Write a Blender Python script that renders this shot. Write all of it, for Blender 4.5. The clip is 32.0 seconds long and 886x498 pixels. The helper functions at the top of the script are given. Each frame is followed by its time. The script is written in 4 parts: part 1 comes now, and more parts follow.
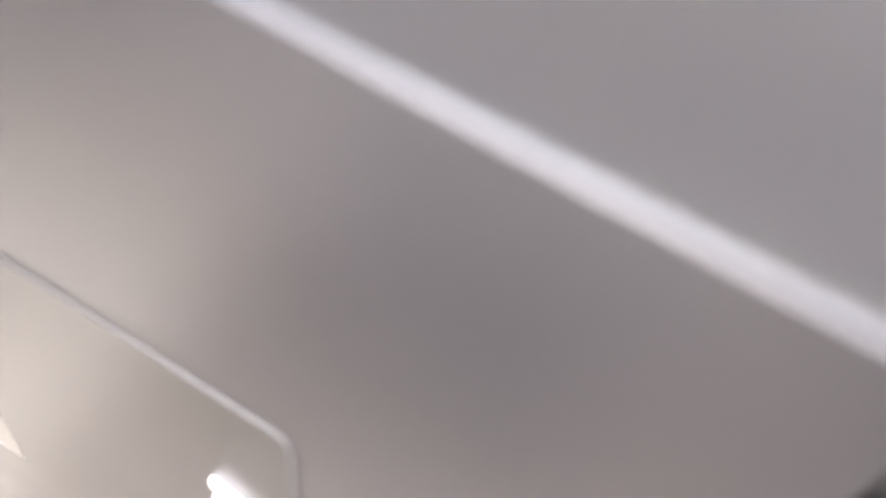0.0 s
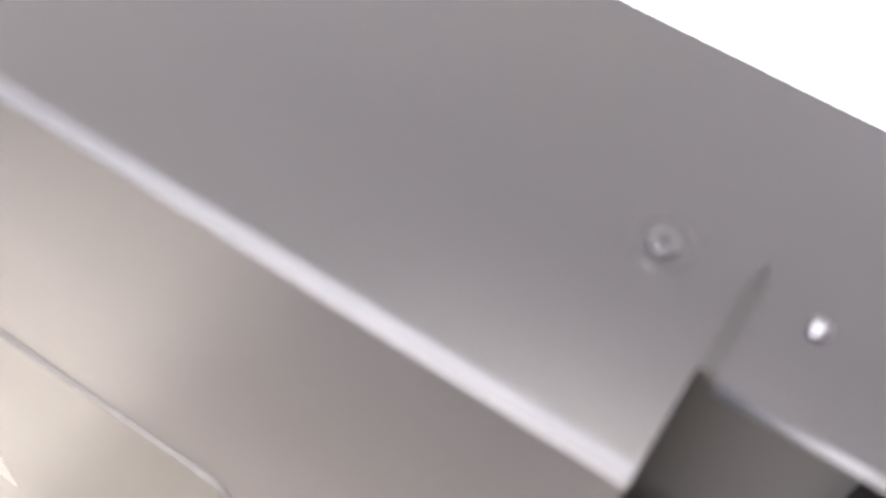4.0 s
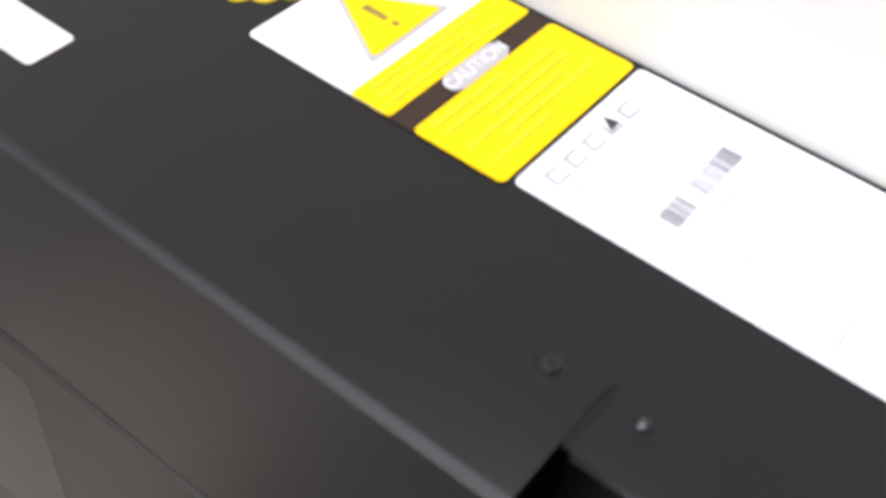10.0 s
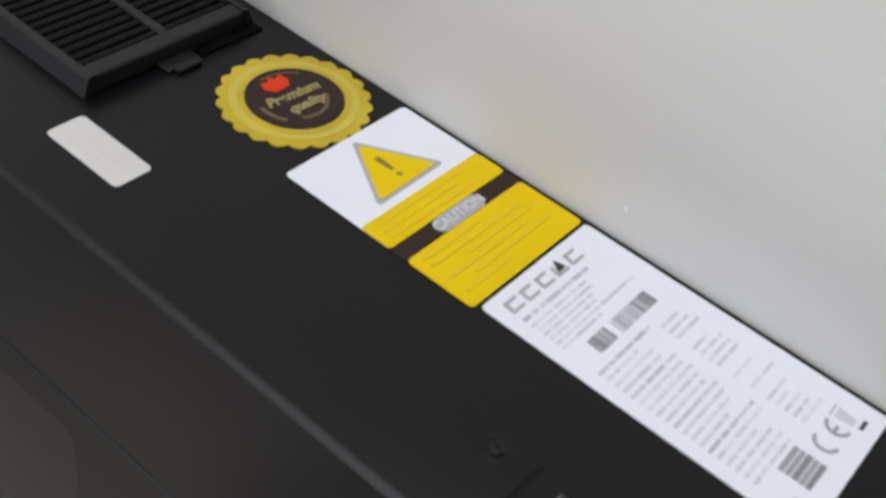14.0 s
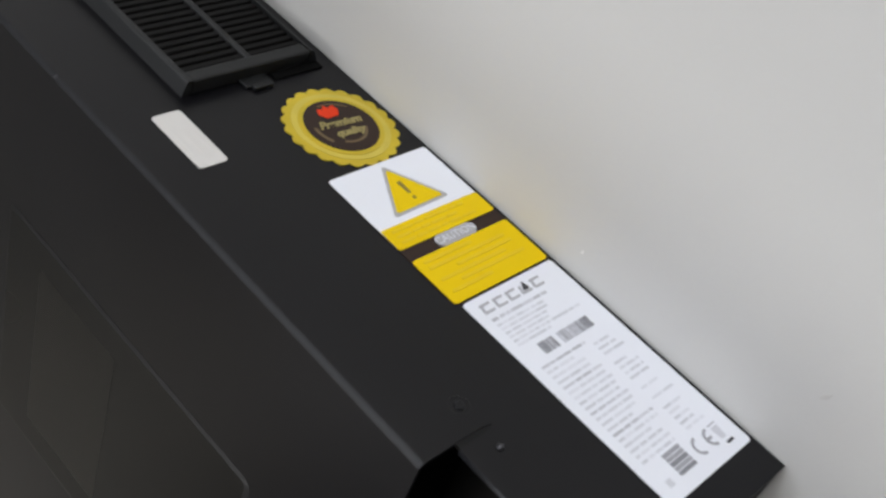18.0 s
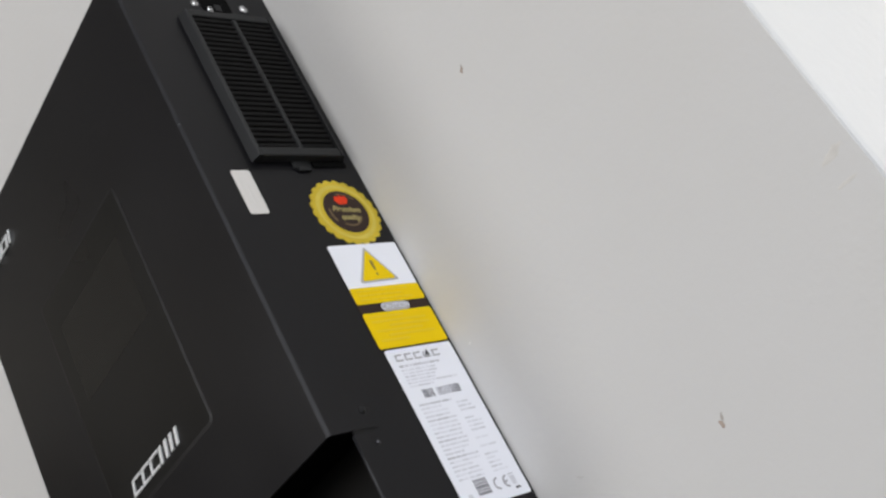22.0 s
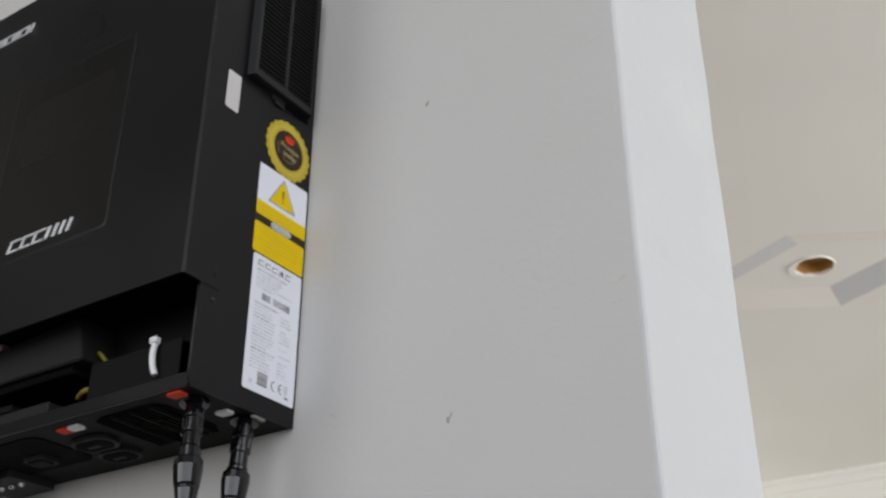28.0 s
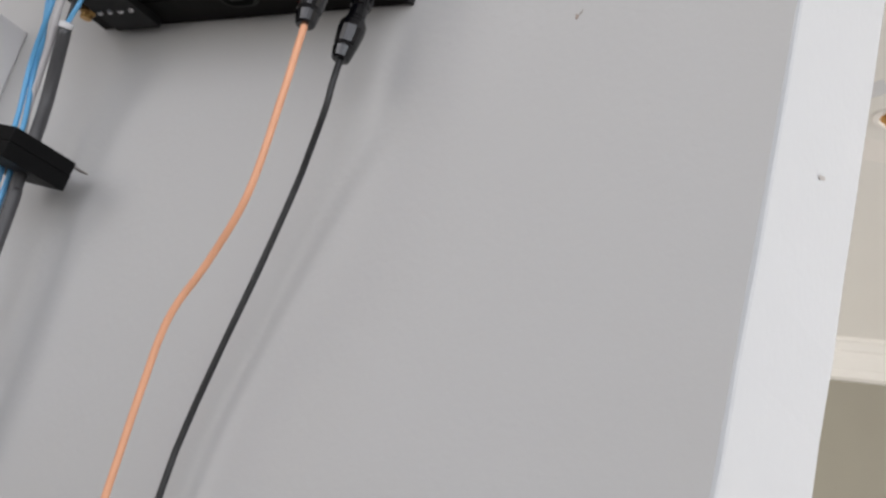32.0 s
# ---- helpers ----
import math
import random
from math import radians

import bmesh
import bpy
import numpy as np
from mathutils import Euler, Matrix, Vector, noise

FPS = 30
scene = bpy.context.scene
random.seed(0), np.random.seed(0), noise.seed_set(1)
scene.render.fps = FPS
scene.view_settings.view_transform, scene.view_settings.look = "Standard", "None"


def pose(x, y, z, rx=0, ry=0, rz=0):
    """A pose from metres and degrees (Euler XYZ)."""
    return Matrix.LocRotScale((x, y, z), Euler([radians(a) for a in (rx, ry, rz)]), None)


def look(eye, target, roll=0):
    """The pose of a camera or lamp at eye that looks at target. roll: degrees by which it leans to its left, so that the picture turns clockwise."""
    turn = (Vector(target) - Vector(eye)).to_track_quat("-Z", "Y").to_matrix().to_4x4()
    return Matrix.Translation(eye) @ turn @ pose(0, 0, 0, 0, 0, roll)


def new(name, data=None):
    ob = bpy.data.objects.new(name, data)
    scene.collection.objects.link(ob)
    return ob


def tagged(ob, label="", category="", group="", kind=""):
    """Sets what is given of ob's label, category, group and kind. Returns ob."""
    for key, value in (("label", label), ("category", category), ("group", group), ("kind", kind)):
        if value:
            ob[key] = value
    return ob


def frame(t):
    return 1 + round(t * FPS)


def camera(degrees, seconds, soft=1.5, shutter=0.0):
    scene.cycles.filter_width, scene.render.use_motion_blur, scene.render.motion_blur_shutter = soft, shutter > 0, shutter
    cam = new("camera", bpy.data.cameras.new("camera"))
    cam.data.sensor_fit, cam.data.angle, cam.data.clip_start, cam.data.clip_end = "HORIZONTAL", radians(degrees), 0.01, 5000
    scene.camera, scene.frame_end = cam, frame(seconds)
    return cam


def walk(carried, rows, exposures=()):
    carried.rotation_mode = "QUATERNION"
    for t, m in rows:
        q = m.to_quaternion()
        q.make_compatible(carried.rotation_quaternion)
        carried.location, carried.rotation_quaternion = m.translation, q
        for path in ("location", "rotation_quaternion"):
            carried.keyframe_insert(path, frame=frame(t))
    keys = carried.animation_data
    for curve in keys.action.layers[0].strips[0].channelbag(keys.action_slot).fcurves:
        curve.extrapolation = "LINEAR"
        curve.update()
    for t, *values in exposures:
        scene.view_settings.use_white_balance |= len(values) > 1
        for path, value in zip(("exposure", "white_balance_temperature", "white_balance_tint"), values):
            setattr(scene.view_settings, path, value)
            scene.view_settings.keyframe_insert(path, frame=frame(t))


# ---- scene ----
# ---------------------------------------------------------------- camera
cam = camera(43.8, 32.0, soft=2.45)
# a phone focused at arm's length: the first, closest views are out of focus
cam.data.dof.use_dof, cam.data.dof.focus_distance, cam.data.dof.aperture_fstop = True, 0.62, 26.0

# seconds, x, y, z, yaw, pitch, roll
PATH = [
    (0, 0.0652, -0.1667, 1.8184, 58.33, 13.46, -60.45),
    (0.5, 0.0667, -0.1679, 1.8169, 58.32, 14.17, -60.50),
    (1, 0.0698, -0.1685, 1.8167, 58.63, 14.30, -60.25),
    (1.5, 0.0778, -0.1678, 1.8163, 59.24, 14.06, -60.57),
    (2, 0.0847, -0.1652, 1.8186, 59.72, 12.70, -60.44),
    (2.5, 0.0930, -0.1642, 1.8206, 59.25, 10.74, -60.51),
    (3, 0.0963, -0.1630, 1.8194, 58.99, 10.05, -60.14),
    (3.5, 0.0992, -0.1639, 1.8078, 58.94, 13.47, -60.15),
    (5.5, 0.1137, -0.1745, 1.7923, 55.26, 15.81, -59.55),
    (6, 0.1184, -0.1727, 1.7891, 56.03, 15.67, -60.04),
    (6.5, 0.1215, -0.1771, 1.7869, 55.31, 16.26, -60.26),
    (7, 0.1302, -0.1797, 1.7836, 56.13, 17.54, -60.31),
    (7.5, 0.1366, -0.1844, 1.7813, 55.66, 18.31, -59.77),
    (8, 0.1378, -0.1861, 1.7758, 55.01, 19.85, -59.82),
    (8.5, 0.1436, -0.1894, 1.7746, 55.06, 20.10, -59.28),
    (9, 0.1500, -0.1924, 1.7750, 54.91, 19.91, -58.99),
    (9.5, 0.1515, -0.1965, 1.7699, 53.51, 20.46, -58.22),
    (10, 0.1576, -0.2000, 1.7641, 52.10, 21.42, -57.80),
    (10.5, 0.1672, -0.2003, 1.7595, 51.24, 22.28, -58.11),
    (11, 0.1764, -0.2022, 1.7564, 50.66, 22.59, -58.00),
    (11.5, 0.1834, -0.2064, 1.7525, 50.18, 22.94, -57.88),
    (12, 0.1899, -0.2095, 1.7499, 50.00, 22.93, -57.51),
    (12.5, 0.1953, -0.2169, 1.7483, 49.25, 22.74, -56.42),
    (13, 0.2020, -0.2256, 1.7471, 48.71, 22.41, -55.81),
    (13.5, 0.2086, -0.2321, 1.7447, 48.32, 22.60, -55.37),
    (14, 0.2152, -0.2395, 1.7430, 47.56, 22.69, -55.08),
    (14.5, 0.2255, -0.2475, 1.7431, 47.24, 22.00, -54.45),
    (16.5, 0.2478, -0.2844, 1.7255, 43.30, 21.87, -51.90),
    (17, 0.2507, -0.2982, 1.7212, 42.66, 21.93, -50.58),
    (17.5, 0.2574, -0.3008, 1.7094, 43.84, 22.96, -48.46),
    (18, 0.2658, -0.3148, 1.7061, 43.82, 22.87, -46.78),
    (18.5, 0.2843, -0.3259, 1.7008, 44.34, 23.52, -45.28),
    (19, 0.3024, -0.3460, 1.6980, 43.05, 23.19, -43.91),
    (19.5, 0.3245, -0.3571, 1.6863, 42.20, 23.79, -42.80),
    (20, 0.3516, -0.3720, 1.6833, 41.88, 22.34, -41.26),
    (20.5, 0.3707, -0.3889, 1.6641, 41.42, 22.69, -38.42),
    (21, 0.3884, -0.4143, 1.6522, 40.39, 22.16, -35.89),
    (21.5, 0.4028, -0.4372, 1.6376, 40.34, 22.65, -32.82),
    (22, 0.4171, -0.4618, 1.6267, 39.90, 23.50, -29.80),
    (22.5, 0.4298, -0.4812, 1.6194, 38.78, 23.95, -27.21),
    (23, 0.4415, -0.4983, 1.6063, 37.44, 24.59, -25.09),
    (23.5, 0.4560, -0.5049, 1.5895, 36.16, 25.44, -23.32),
    (24, 0.4671, -0.5119, 1.5745, 35.03, 26.01, -21.10),
    (24.5, 0.4716, -0.5183, 1.5569, 34.70, 26.47, -18.12),
    (26.5, 0.4886, -0.5417, 1.5039, 33.25, 28.54, -8.14),
    (27, 0.4886, -0.5437, 1.4946, 32.78, 28.87, -5.66),
    (27.5, 0.4875, -0.5463, 1.4854, 32.82, 28.67, -2.91),
    (28, 0.4837, -0.5501, 1.4734, 33.16, 28.61, -0.02),
    (28.5, 0.4788, -0.5527, 1.4544, 33.37, 28.82, 3.06),
    (29, 0.4728, -0.5523, 1.4398, 33.52, 28.17, 5.89),
    (29.5, 0.4663, -0.5519, 1.4243, 33.62, 27.64, 8.29),
    (30, 0.4617, -0.5529, 1.4104, 34.05, 27.11, 10.30),
    (30.5, 0.4530, -0.5485, 1.3985, 34.37, 26.54, 12.00),
    (31, 0.4480, -0.5472, 1.3835, 34.64, 24.59, 13.19),
    (31.5, 0.4411, -0.5370, 1.3673, 34.38, 21.75, 13.90),
    (31.8, 0.4321, -0.5304, 1.3573, 33.99, 19.36, 14.56),
    (32, 0.4279, -0.5190, 1.3481, 34.08, 17.85, 15.19),

]


def aim(x, y, z, yaw, pitch, roll):
    a, b = radians(yaw), radians(pitch)
    ahead = Vector((-math.sin(a) * math.cos(b), math.cos(a) * math.cos(b), math.sin(b)))
    return look((x, y, z), Vector((x, y, z)) + ahead, roll)


# the phone's automatic exposure starts high on the dark case and settles
EXPOSURES = [(0.0, 3.25, 6750, 18), (2.0, 3.5, 6750, 18), (3.5, 3.35, 6750, 17), (5.5, 3.36, 6750, 17), (6.0, 3.27, 6750, 16), (7.0, 2.85, 6750, 16), (8.0, 2.2, 6700, 16), (9.0, 1.55, 6650, 17), (9.5, 1.05, 6600, 15),
             (10.0, 0.72, 6600, 14), (10.5, 0.25, 6550, 13), (11.0, 0.02, 6500, 12), (12.0, -0.24, 6500, 10), (13.0, -0.32, 6500, 10), (14.5, -0.36, 6500, 9), (17.0, -0.37, 6500, 9), (20.0, -0.32, 6550, 10), (24.0, -0.56, 6550, 10),
             (26.5, -0.75, 6500, 10), (28.0, -0.76, 6450, 10), (30.0, -0.7, 6400, 11), (32.0, -0.6, 6500, 12)]
walk(cam, [(r[0], aim(*r[1:])) for r in PATH], EXPOSURES)

# ---------------------------------------------------------------- sky and daylight
sky_world = bpy.data.worlds.new("sky")
scene.world = sky_world
sky_world.use_nodes = True
wn = sky_world.node_tree
sky = wn.nodes.new("ShaderNodeTexSky")
sky.sky_type, sky.sun_disc = "NISHITA", False
sky.sun_elevation, sky.sun_rotation = radians(48), radians(200)
wn.links.new(sky.outputs[0], wn.nodes["Background"].inputs[0])
wn.nodes["Background"].inputs[1].default_value = 0.12


def window_light(name, place, target, sx, sy, watts, colour):
    lamp = bpy.data.lights.new(name, "AREA")
    lamp.shape, lamp.size, lamp.size_y, lamp.energy, lamp.color = "RECTANGLE", sx, sy, watts, colour
    ob = new(name, lamp)
    ob.matrix_world = look(place, target)
    return ob


# daylight through the openings of the two rooms
window_light("daylight_south", (1.55, -3.33, 2.85), (1.55, 0.0, 2.85), 3.1, 2.6, 84, (0.985, 0.97, 0.985))
window_light("daylight_southwest", (-1.75, -3.33, 2.35), (-1.75, 0.0, 2.35), 1.6, 2.2, 52, (1.0, 0.975, 0.96))
window_light("daylight_east", (3.13, -1.60, 2.25), (0.0, -1.60, 2.25), 2.6, 2.4, 84, (0.95, 0.97, 1.0))
window_light("daylight_north_room", (3.13, 2.30, 1.55), (0.0, 2.30, 1.55), 2.6, 1.8, 160, (1.0, 0.975, 0.955))
window_light("daylight_northwest_room", (-2.96, 3.75, 2.0), (0.0, 3.75, 2.0), 1.2, 1.2, 64, (1.0, 0.975, 0.955))





# ---------------------------------------------------------------- materials
def material(name, colour, rough=0.5, metal=0.0, vary=0.0, scale=20.0, bump=0.0, bump_scale=300.0, spec=0.5, stain=None, stain_scale=3.0,
             per_object=0.0, detail=6.0):
    """A Principled material with a large and a small variation of its colour, and a fine relief."""
    m = bpy.data.materials.new(name)
    m.use_nodes = True
    t = m.node_tree
    p = t.nodes["Principled BSDF"]
    p.inputs["Roughness"].default_value, p.inputs["Metallic"].default_value = rough, metal
    p.inputs["Specular IOR Level"].default_value = spec
    p.inputs["Base Color"].default_value = (*colour, 1)
    coords = t.nodes.new("ShaderNodeTexCoord").outputs["Object"]
    last = None
    if vary or stain:
        grain = t.nodes.new("ShaderNodeTexNoise")
        grain.inputs["Scale"].default_value, grain.inputs["Detail"].default_value = scale, detail
        t.links.new(coords, grain.inputs["Vector"])
        ramp = t.nodes.new("ShaderNodeMapRange")
        ramp.inputs["From Min"].default_value, ramp.inputs["From Max"].default_value = 0.2, 0.8
        ramp.inputs["To Min"].default_value, ramp.inputs["To Max"].default_value = 1 - vary, 1 + vary
        t.links.new(grain.outputs["Fac"], ramp.inputs["Value"])
        mul = t.nodes.new("ShaderNodeVectorMath")
        mul.operation = "SCALE"
        mul.inputs[0].default_value = colour
        t.links.new(ramp.outputs[0], mul.inputs["Scale"])
        last = mul.outputs[0]
        rr = t.nodes.new("ShaderNodeMapRange")
        rr.inputs["From Min"].default_value, rr.inputs["From Max"].default_value = 0.2, 0.8
        rr.inputs["To Min"].default_value, rr.inputs["To Max"].default_value = max(0.03, rough - 0.05), min(1, rough + 0.05)
        t.links.new(grain.outputs["Fac"], rr.inputs["Value"])
        t.links.new(rr.outputs[0], p.inputs["Roughness"])
    if stain:
        spots = t.nodes.new("ShaderNodeTexNoise")
        spots.inputs["Scale"].default_value, spots.inputs["Detail"].default_value = stain_scale, 4
        t.links.new(coords, spots.inputs["Vector"])
        cut = t.nodes.new("ShaderNodeMapRange")
        cut.inputs["From Min"].default_value, cut.inputs["From Max"].default_value = 0.52, 0.78
        cut.inputs["To Min"].default_value, cut.inputs["To Max"].default_value = 0.0, stain[1]
        t.links.new(spots.outputs["Fac"], cut.inputs["Value"])
        mix = t.nodes.new("ShaderNodeMix")
        mix.data_type = "RGBA"
        t.links.new(cut.outputs[0], mix.inputs["Factor"])
        t.links.new(last, mix.inputs["A"])
        mix.inputs["B"].default_value = (*stain[0], 1)
        last = mix.outputs["Result"]
    if per_object:
        info = t.nodes.new("ShaderNodeObjectInfo")
        ob_ramp = t.nodes.new("ShaderNodeMapRange")
        ob_ramp.inputs["To Min"].default_value, ob_ramp.inputs["To Max"].default_value = 1 - per_object, 1 + per_object
        t.links.new(info.outputs["Random"], ob_ramp.inputs["Value"])
        mul2 = t.nodes.new("ShaderNodeVectorMath")
        mul2.operation = "SCALE"
        mul2.inputs[0].default_value = colour
        if last:
            t.links.new(last, mul2.inputs[0])
        t.links.new(ob_ramp.outputs[0], mul2.inputs["Scale"])
        last = mul2.outputs[0]
    if last:
        t.links.new(last, p.inputs["Base Color"])
    if bump:
        fine = t.nodes.new("ShaderNodeTexNoise")
        fine.inputs["Scale"].default_value, fine.inputs["Detail"].default_value = bump_scale, 5
        t.links.new(coords, fine.inputs["Vector"])
        b = t.nodes.new("ShaderNodeBump")
        b.inputs["Strength"].default_value, b.inputs["Distance"].default_value = bump, 0.001
        t.links.new(fine.outputs["Fac"], b.inputs["Height"])
        t.links.new(b.outputs[0], p.inputs["Normal"])
    return m


WALL = material("grey_wall_paint", (0.56, 0.555, 0.545), 0.75, vary=0.025, scale=3, bump=0.25, bump_scale=160, spec=0.3, stain=((0.50, 0.48, 0.44), 0.5), stain_scale=1.7)
REVEAL = material("white_wall_paint", (0.535, 0.546, 0.556), 0.7, vary=0.02, scale=5, bump=0.25, bump_scale=140, spec=0.3, stain=((0.7, 0.69, 0.66), 0.4), stain_scale=4)
CEILING = material("ceiling_paint", (0.90, 0.882, 0.832), 0.8, vary=0.02, scale=2, bump=0.2, bump_scale=120, spec=0.25)
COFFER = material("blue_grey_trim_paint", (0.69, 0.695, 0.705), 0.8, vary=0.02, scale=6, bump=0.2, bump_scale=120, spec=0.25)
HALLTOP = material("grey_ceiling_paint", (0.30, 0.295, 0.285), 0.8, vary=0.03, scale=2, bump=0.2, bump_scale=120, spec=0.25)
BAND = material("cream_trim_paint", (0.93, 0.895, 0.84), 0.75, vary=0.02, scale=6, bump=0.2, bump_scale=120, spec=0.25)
OLIVE = material("olive_wall_paint", (0.36, 0.34, 0.28), 0.8, vary=0.03, scale=4, bump=0.2, spec=0.3)
CREAM = material("cream_wall_paint", (0.38, 0.36, 0.322), 0.75, vary=0.03, scale=4, bump=0.2)
UMBER = material("brown_wall", (0.20, 0.18, 0.155), 0.7, vary=0.1, scale=5, bump=0.2)
DARKPANEL = material("dark_reflected_panel", (0.014, 0.011, 0.009), 0.6, vary=0.2, scale=8, bump=0.1)
FLOOR = material("floor_tile", (0.13, 0.12, 0.112), 0.35, vary=0.08, scale=4)
COAT = material("black_powder_coat", (0.0029, 0.0028, 0.0040), 0.31, vary=0.22, scale=11, detail=2.0, bump=0.05, bump_scale=1800, spec=0.31)
DARK = material("dark_interior", (0.0022, 0.0022, 0.0022), 0.8, vary=0.2, scale=50, spec=0.08)
# paler copy of the coat: stands in for the glint on edges
EDGE = material("edge_highlight_coat", (0.0105, 0.0109, 0.0130), 0.42, vary=0.2, scale=120, bump=0.05, bump_scale=1200, spec=0.3)
SLATS_COAT = material("dark_slat_plastic", (0.0032, 0.0030, 0.0030), 0.6, vary=0.15, scale=90, spec=0.16, per_object=0.1)
SCREEN = material("smoked_screen", (0.0065, 0.0065, 0.006), 0.24, spec=0.25, vary=0.1, scale=8, detail=1.0)
BEZEL = material("screen_bezel", (0.0027, 0.0027, 0.0027), 0.31, spec=0.27, vary=0.15, scale=9, detail=1.0)
GLASSEDGE = material("pale_screen_edge", (0.0042, 0.0042, 0.0046), 0.42, vary=0.15, scale=14, detail=1.0, spec=0.30)
GROOVE = material("dull_groove_coat", (0.0050, 0.0048, 0.0050), 0.5, vary=0.2, scale=20, spec=0.22)
BULKHEAD = material("dull_sheet_coat", (0.0048, 0.0046, 0.0046), 0.6, vary=0.1, scale=12, detail=1.0, spec=0.2)
UNDERCOAT = material("dull_black_coat", (0.0046, 0.0039, 0.0033), 0.62, vary=0.25, scale=70, spec=0.13, stain=((0.013, 0.0105, 0.0085), 0.8), stain_scale=28)
RIMCOAT = material("worn_port_plastic", (0.020, 0.019, 0.018), 0.55, vary=0.25, scale=120, spec=0.2)
WORNGREY = material("worn_grey_print", (0.11, 0.11, 0.115), 0.6, vary=0.4, scale=90, stain=((0.006, 0.006, 0.006), 0.8), stain_scale=110)
PLUG = material("glossy_black_plug", (0.0024, 0.0024, 0.0036), 0.14, vary=0.15, scale=90, spec=0.6)
MATTE = material("matte_black_plastic", (0.0030, 0.0030, 0.0033), 0.6, vary=0.15, scale=60, spec=0.15, bump=0.1, bump_scale=700)
GREYBOX = material("grey_black_plastic", (0.0165, 0.0162, 0.0160), 0.6, spec=0.2, vary=0.12, scale=60, bump=0.1, bump_scale=700)
FILTER = material("dust_filter_plastic", (0.0048, 0.0055, 0.0062), 0.5, vary=0.1, scale=90, bump=0.1, bump_scale=900, per_object=0.06)
STEEL = material("plated_steel", (0.62, 0.62, 0.63), 0.28, metal=1.0, vary=0.1, scale=200)
RIVET = material("dull_rivet", (0.075, 0.075, 0.082), 0.35, metal=0.9)
DARKSTEEL = material("blackened_screw", (0.022, 0.022, 0.024), 0.35, metal=0.6, vary=0.2, scale=300)
CHROME = material("brushed_silver", (0.80, 0.81, 0.82), 0.38, metal=0.45, vary=0.06, scale=200)
WHITE = material("white_label_film", (0.84, 0.855, 0.92), 0.42, spec=0.35, vary=0.012, scale=40)
TAG = material("worn_white_tag", (0.67, 0.65, 0.63), 0.5, vary=0.04, scale=90, stain=((0.60, 0.57, 0.54), 0.6), stain_scale=120)
FADED = material("faded_tag_print", (0.66, 0.64, 0.62), 0.5)
YELLOW = material("yellow_label_film", (0.82, 0.575, 0.003), 0.5, spec=0.12, vary=0.03, scale=50)
YELLOWINK = material("ochre_print", (0.785, 0.548, 0.002), 0.5)
OCHREINK = material("dark_ochre_print", (0.24, 0.17, 0.03), 0.5)
MIDINK = material("mid_grey_print", (0.38, 0.38, 0.415), 0.5, per_object=0.2)
INK = material("grey_print", (0.57, 0.575, 0.625), 0.5, per_object=0.18)
PALEINK = material("pale_print", (0.69, 0.70, 0.755), 0.5, per_object=0.1)
LOGOINK = material("logo_print", (0.43, 0.43, 0.465), 0.5)
BARINK = material("barcode_print", (0.25, 0.25, 0.275), 0.5)
BLACKINK = material("black_print", (0.035, 0.035, 0.04), 0.5)
GREYRIM = material("grey_triangle_rim", (0.42, 0.415, 0.43), 0.45)
GOLD = material("gold_foil", (0.74, 0.56, 0.045), 0.34, metal=0.55, vary=0.15, scale=60)
PALEGOLD = material("pale_gold_foil", (0.78, 0.63, 0.11), 0.34, metal=0.5, vary=0.12, scale=70)
for foil in (GOLD, PALEGOLD):
    # turned foil: its sheen fans out round the middle
    sheen = foil.node_tree.nodes.new("ShaderNodeTangent")
    sheen.direction_type, sheen.axis = "RADIAL", "X"
    foil.node_tree.nodes["Principled BSDF"].inputs["Anisotropic"].default_value = 0.8
    foil.node_tree.links.new(sheen.outputs[0], foil.node_tree.nodes["Principled BSDF"].inputs["Tangent"])
BROWN = material("brown_seal_print", (0.027, 0.0135, 0.0095), 0.4, vary=0.1, scale=80, spec=0.3)
OLDGOLD = material("dull_gold_print", (0.37, 0.31, 0.12), 0.4, metal=0.2)
FLOURISH = material("brown_gold_print", (0.16, 0.11, 0.055), 0.4, metal=0.2)
RED = material("red_print", (0.72, 0.045, 0.010), 0.5, spec=0.2, vary=0.05, scale=90)
ORANGE = material("faded_orange_cable", (0.85, 0.425, 0.245), 0.5, vary=0.05, scale=60, bump=0.1)
BLACKCABLE = material("black_cable", (0.010, 0.010, 0.011), 0.38, vary=0.15, scale=70, bump=0.1)
GREYCABLE = material("dark_grey_cable_jacket", (0.065, 0.064, 0.067), 0.42, vary=0.1, scale=70, bump=0.1)
BLUE = material("light_blue_wire", (0.13, 0.42, 0.72), 0.42, vary=0.06, scale=80)
DEEPBLUE = material("blue_wire", (0.02, 0.09, 0.40), 0.42, vary=0.06, scale=80)
PALEWIRE = material("pale_wire", (0.60, 0.58, 0.58), 0.5, vary=0.05, scale=80)
BROWNWIRE = material("brown_wire", (0.27, 0.12, 0.08), 0.45, vary=0.06, scale=80)
GREENWIRE = material("green_wire", (0.02, 0.10, 0.03), 0.45)
PINKWIRE = material("pink_wire", (0.50, 0.28, 0.42), 0.45)
YELLOWWIRE = material("yellow_wire", (0.18, 0.145, 0.01), 0.45)
BRASS = material("brass", (0.55, 0.33, 0.12), 0.35, metal=0.8, vary=0.15, scale=200)
CASEWHITE = material("white_enclosure", (0.78, 0.78, 0.79), 0.45, vary=0.02, scale=20)
TIMBER = material("void_timber", (0.46, 0.25, 0.07), 0.7, vary=0.3, scale=25)
STAIN = material("dried_splash", (0.32, 0.26, 0.22), 0.8, vary=0.3, scale=300)
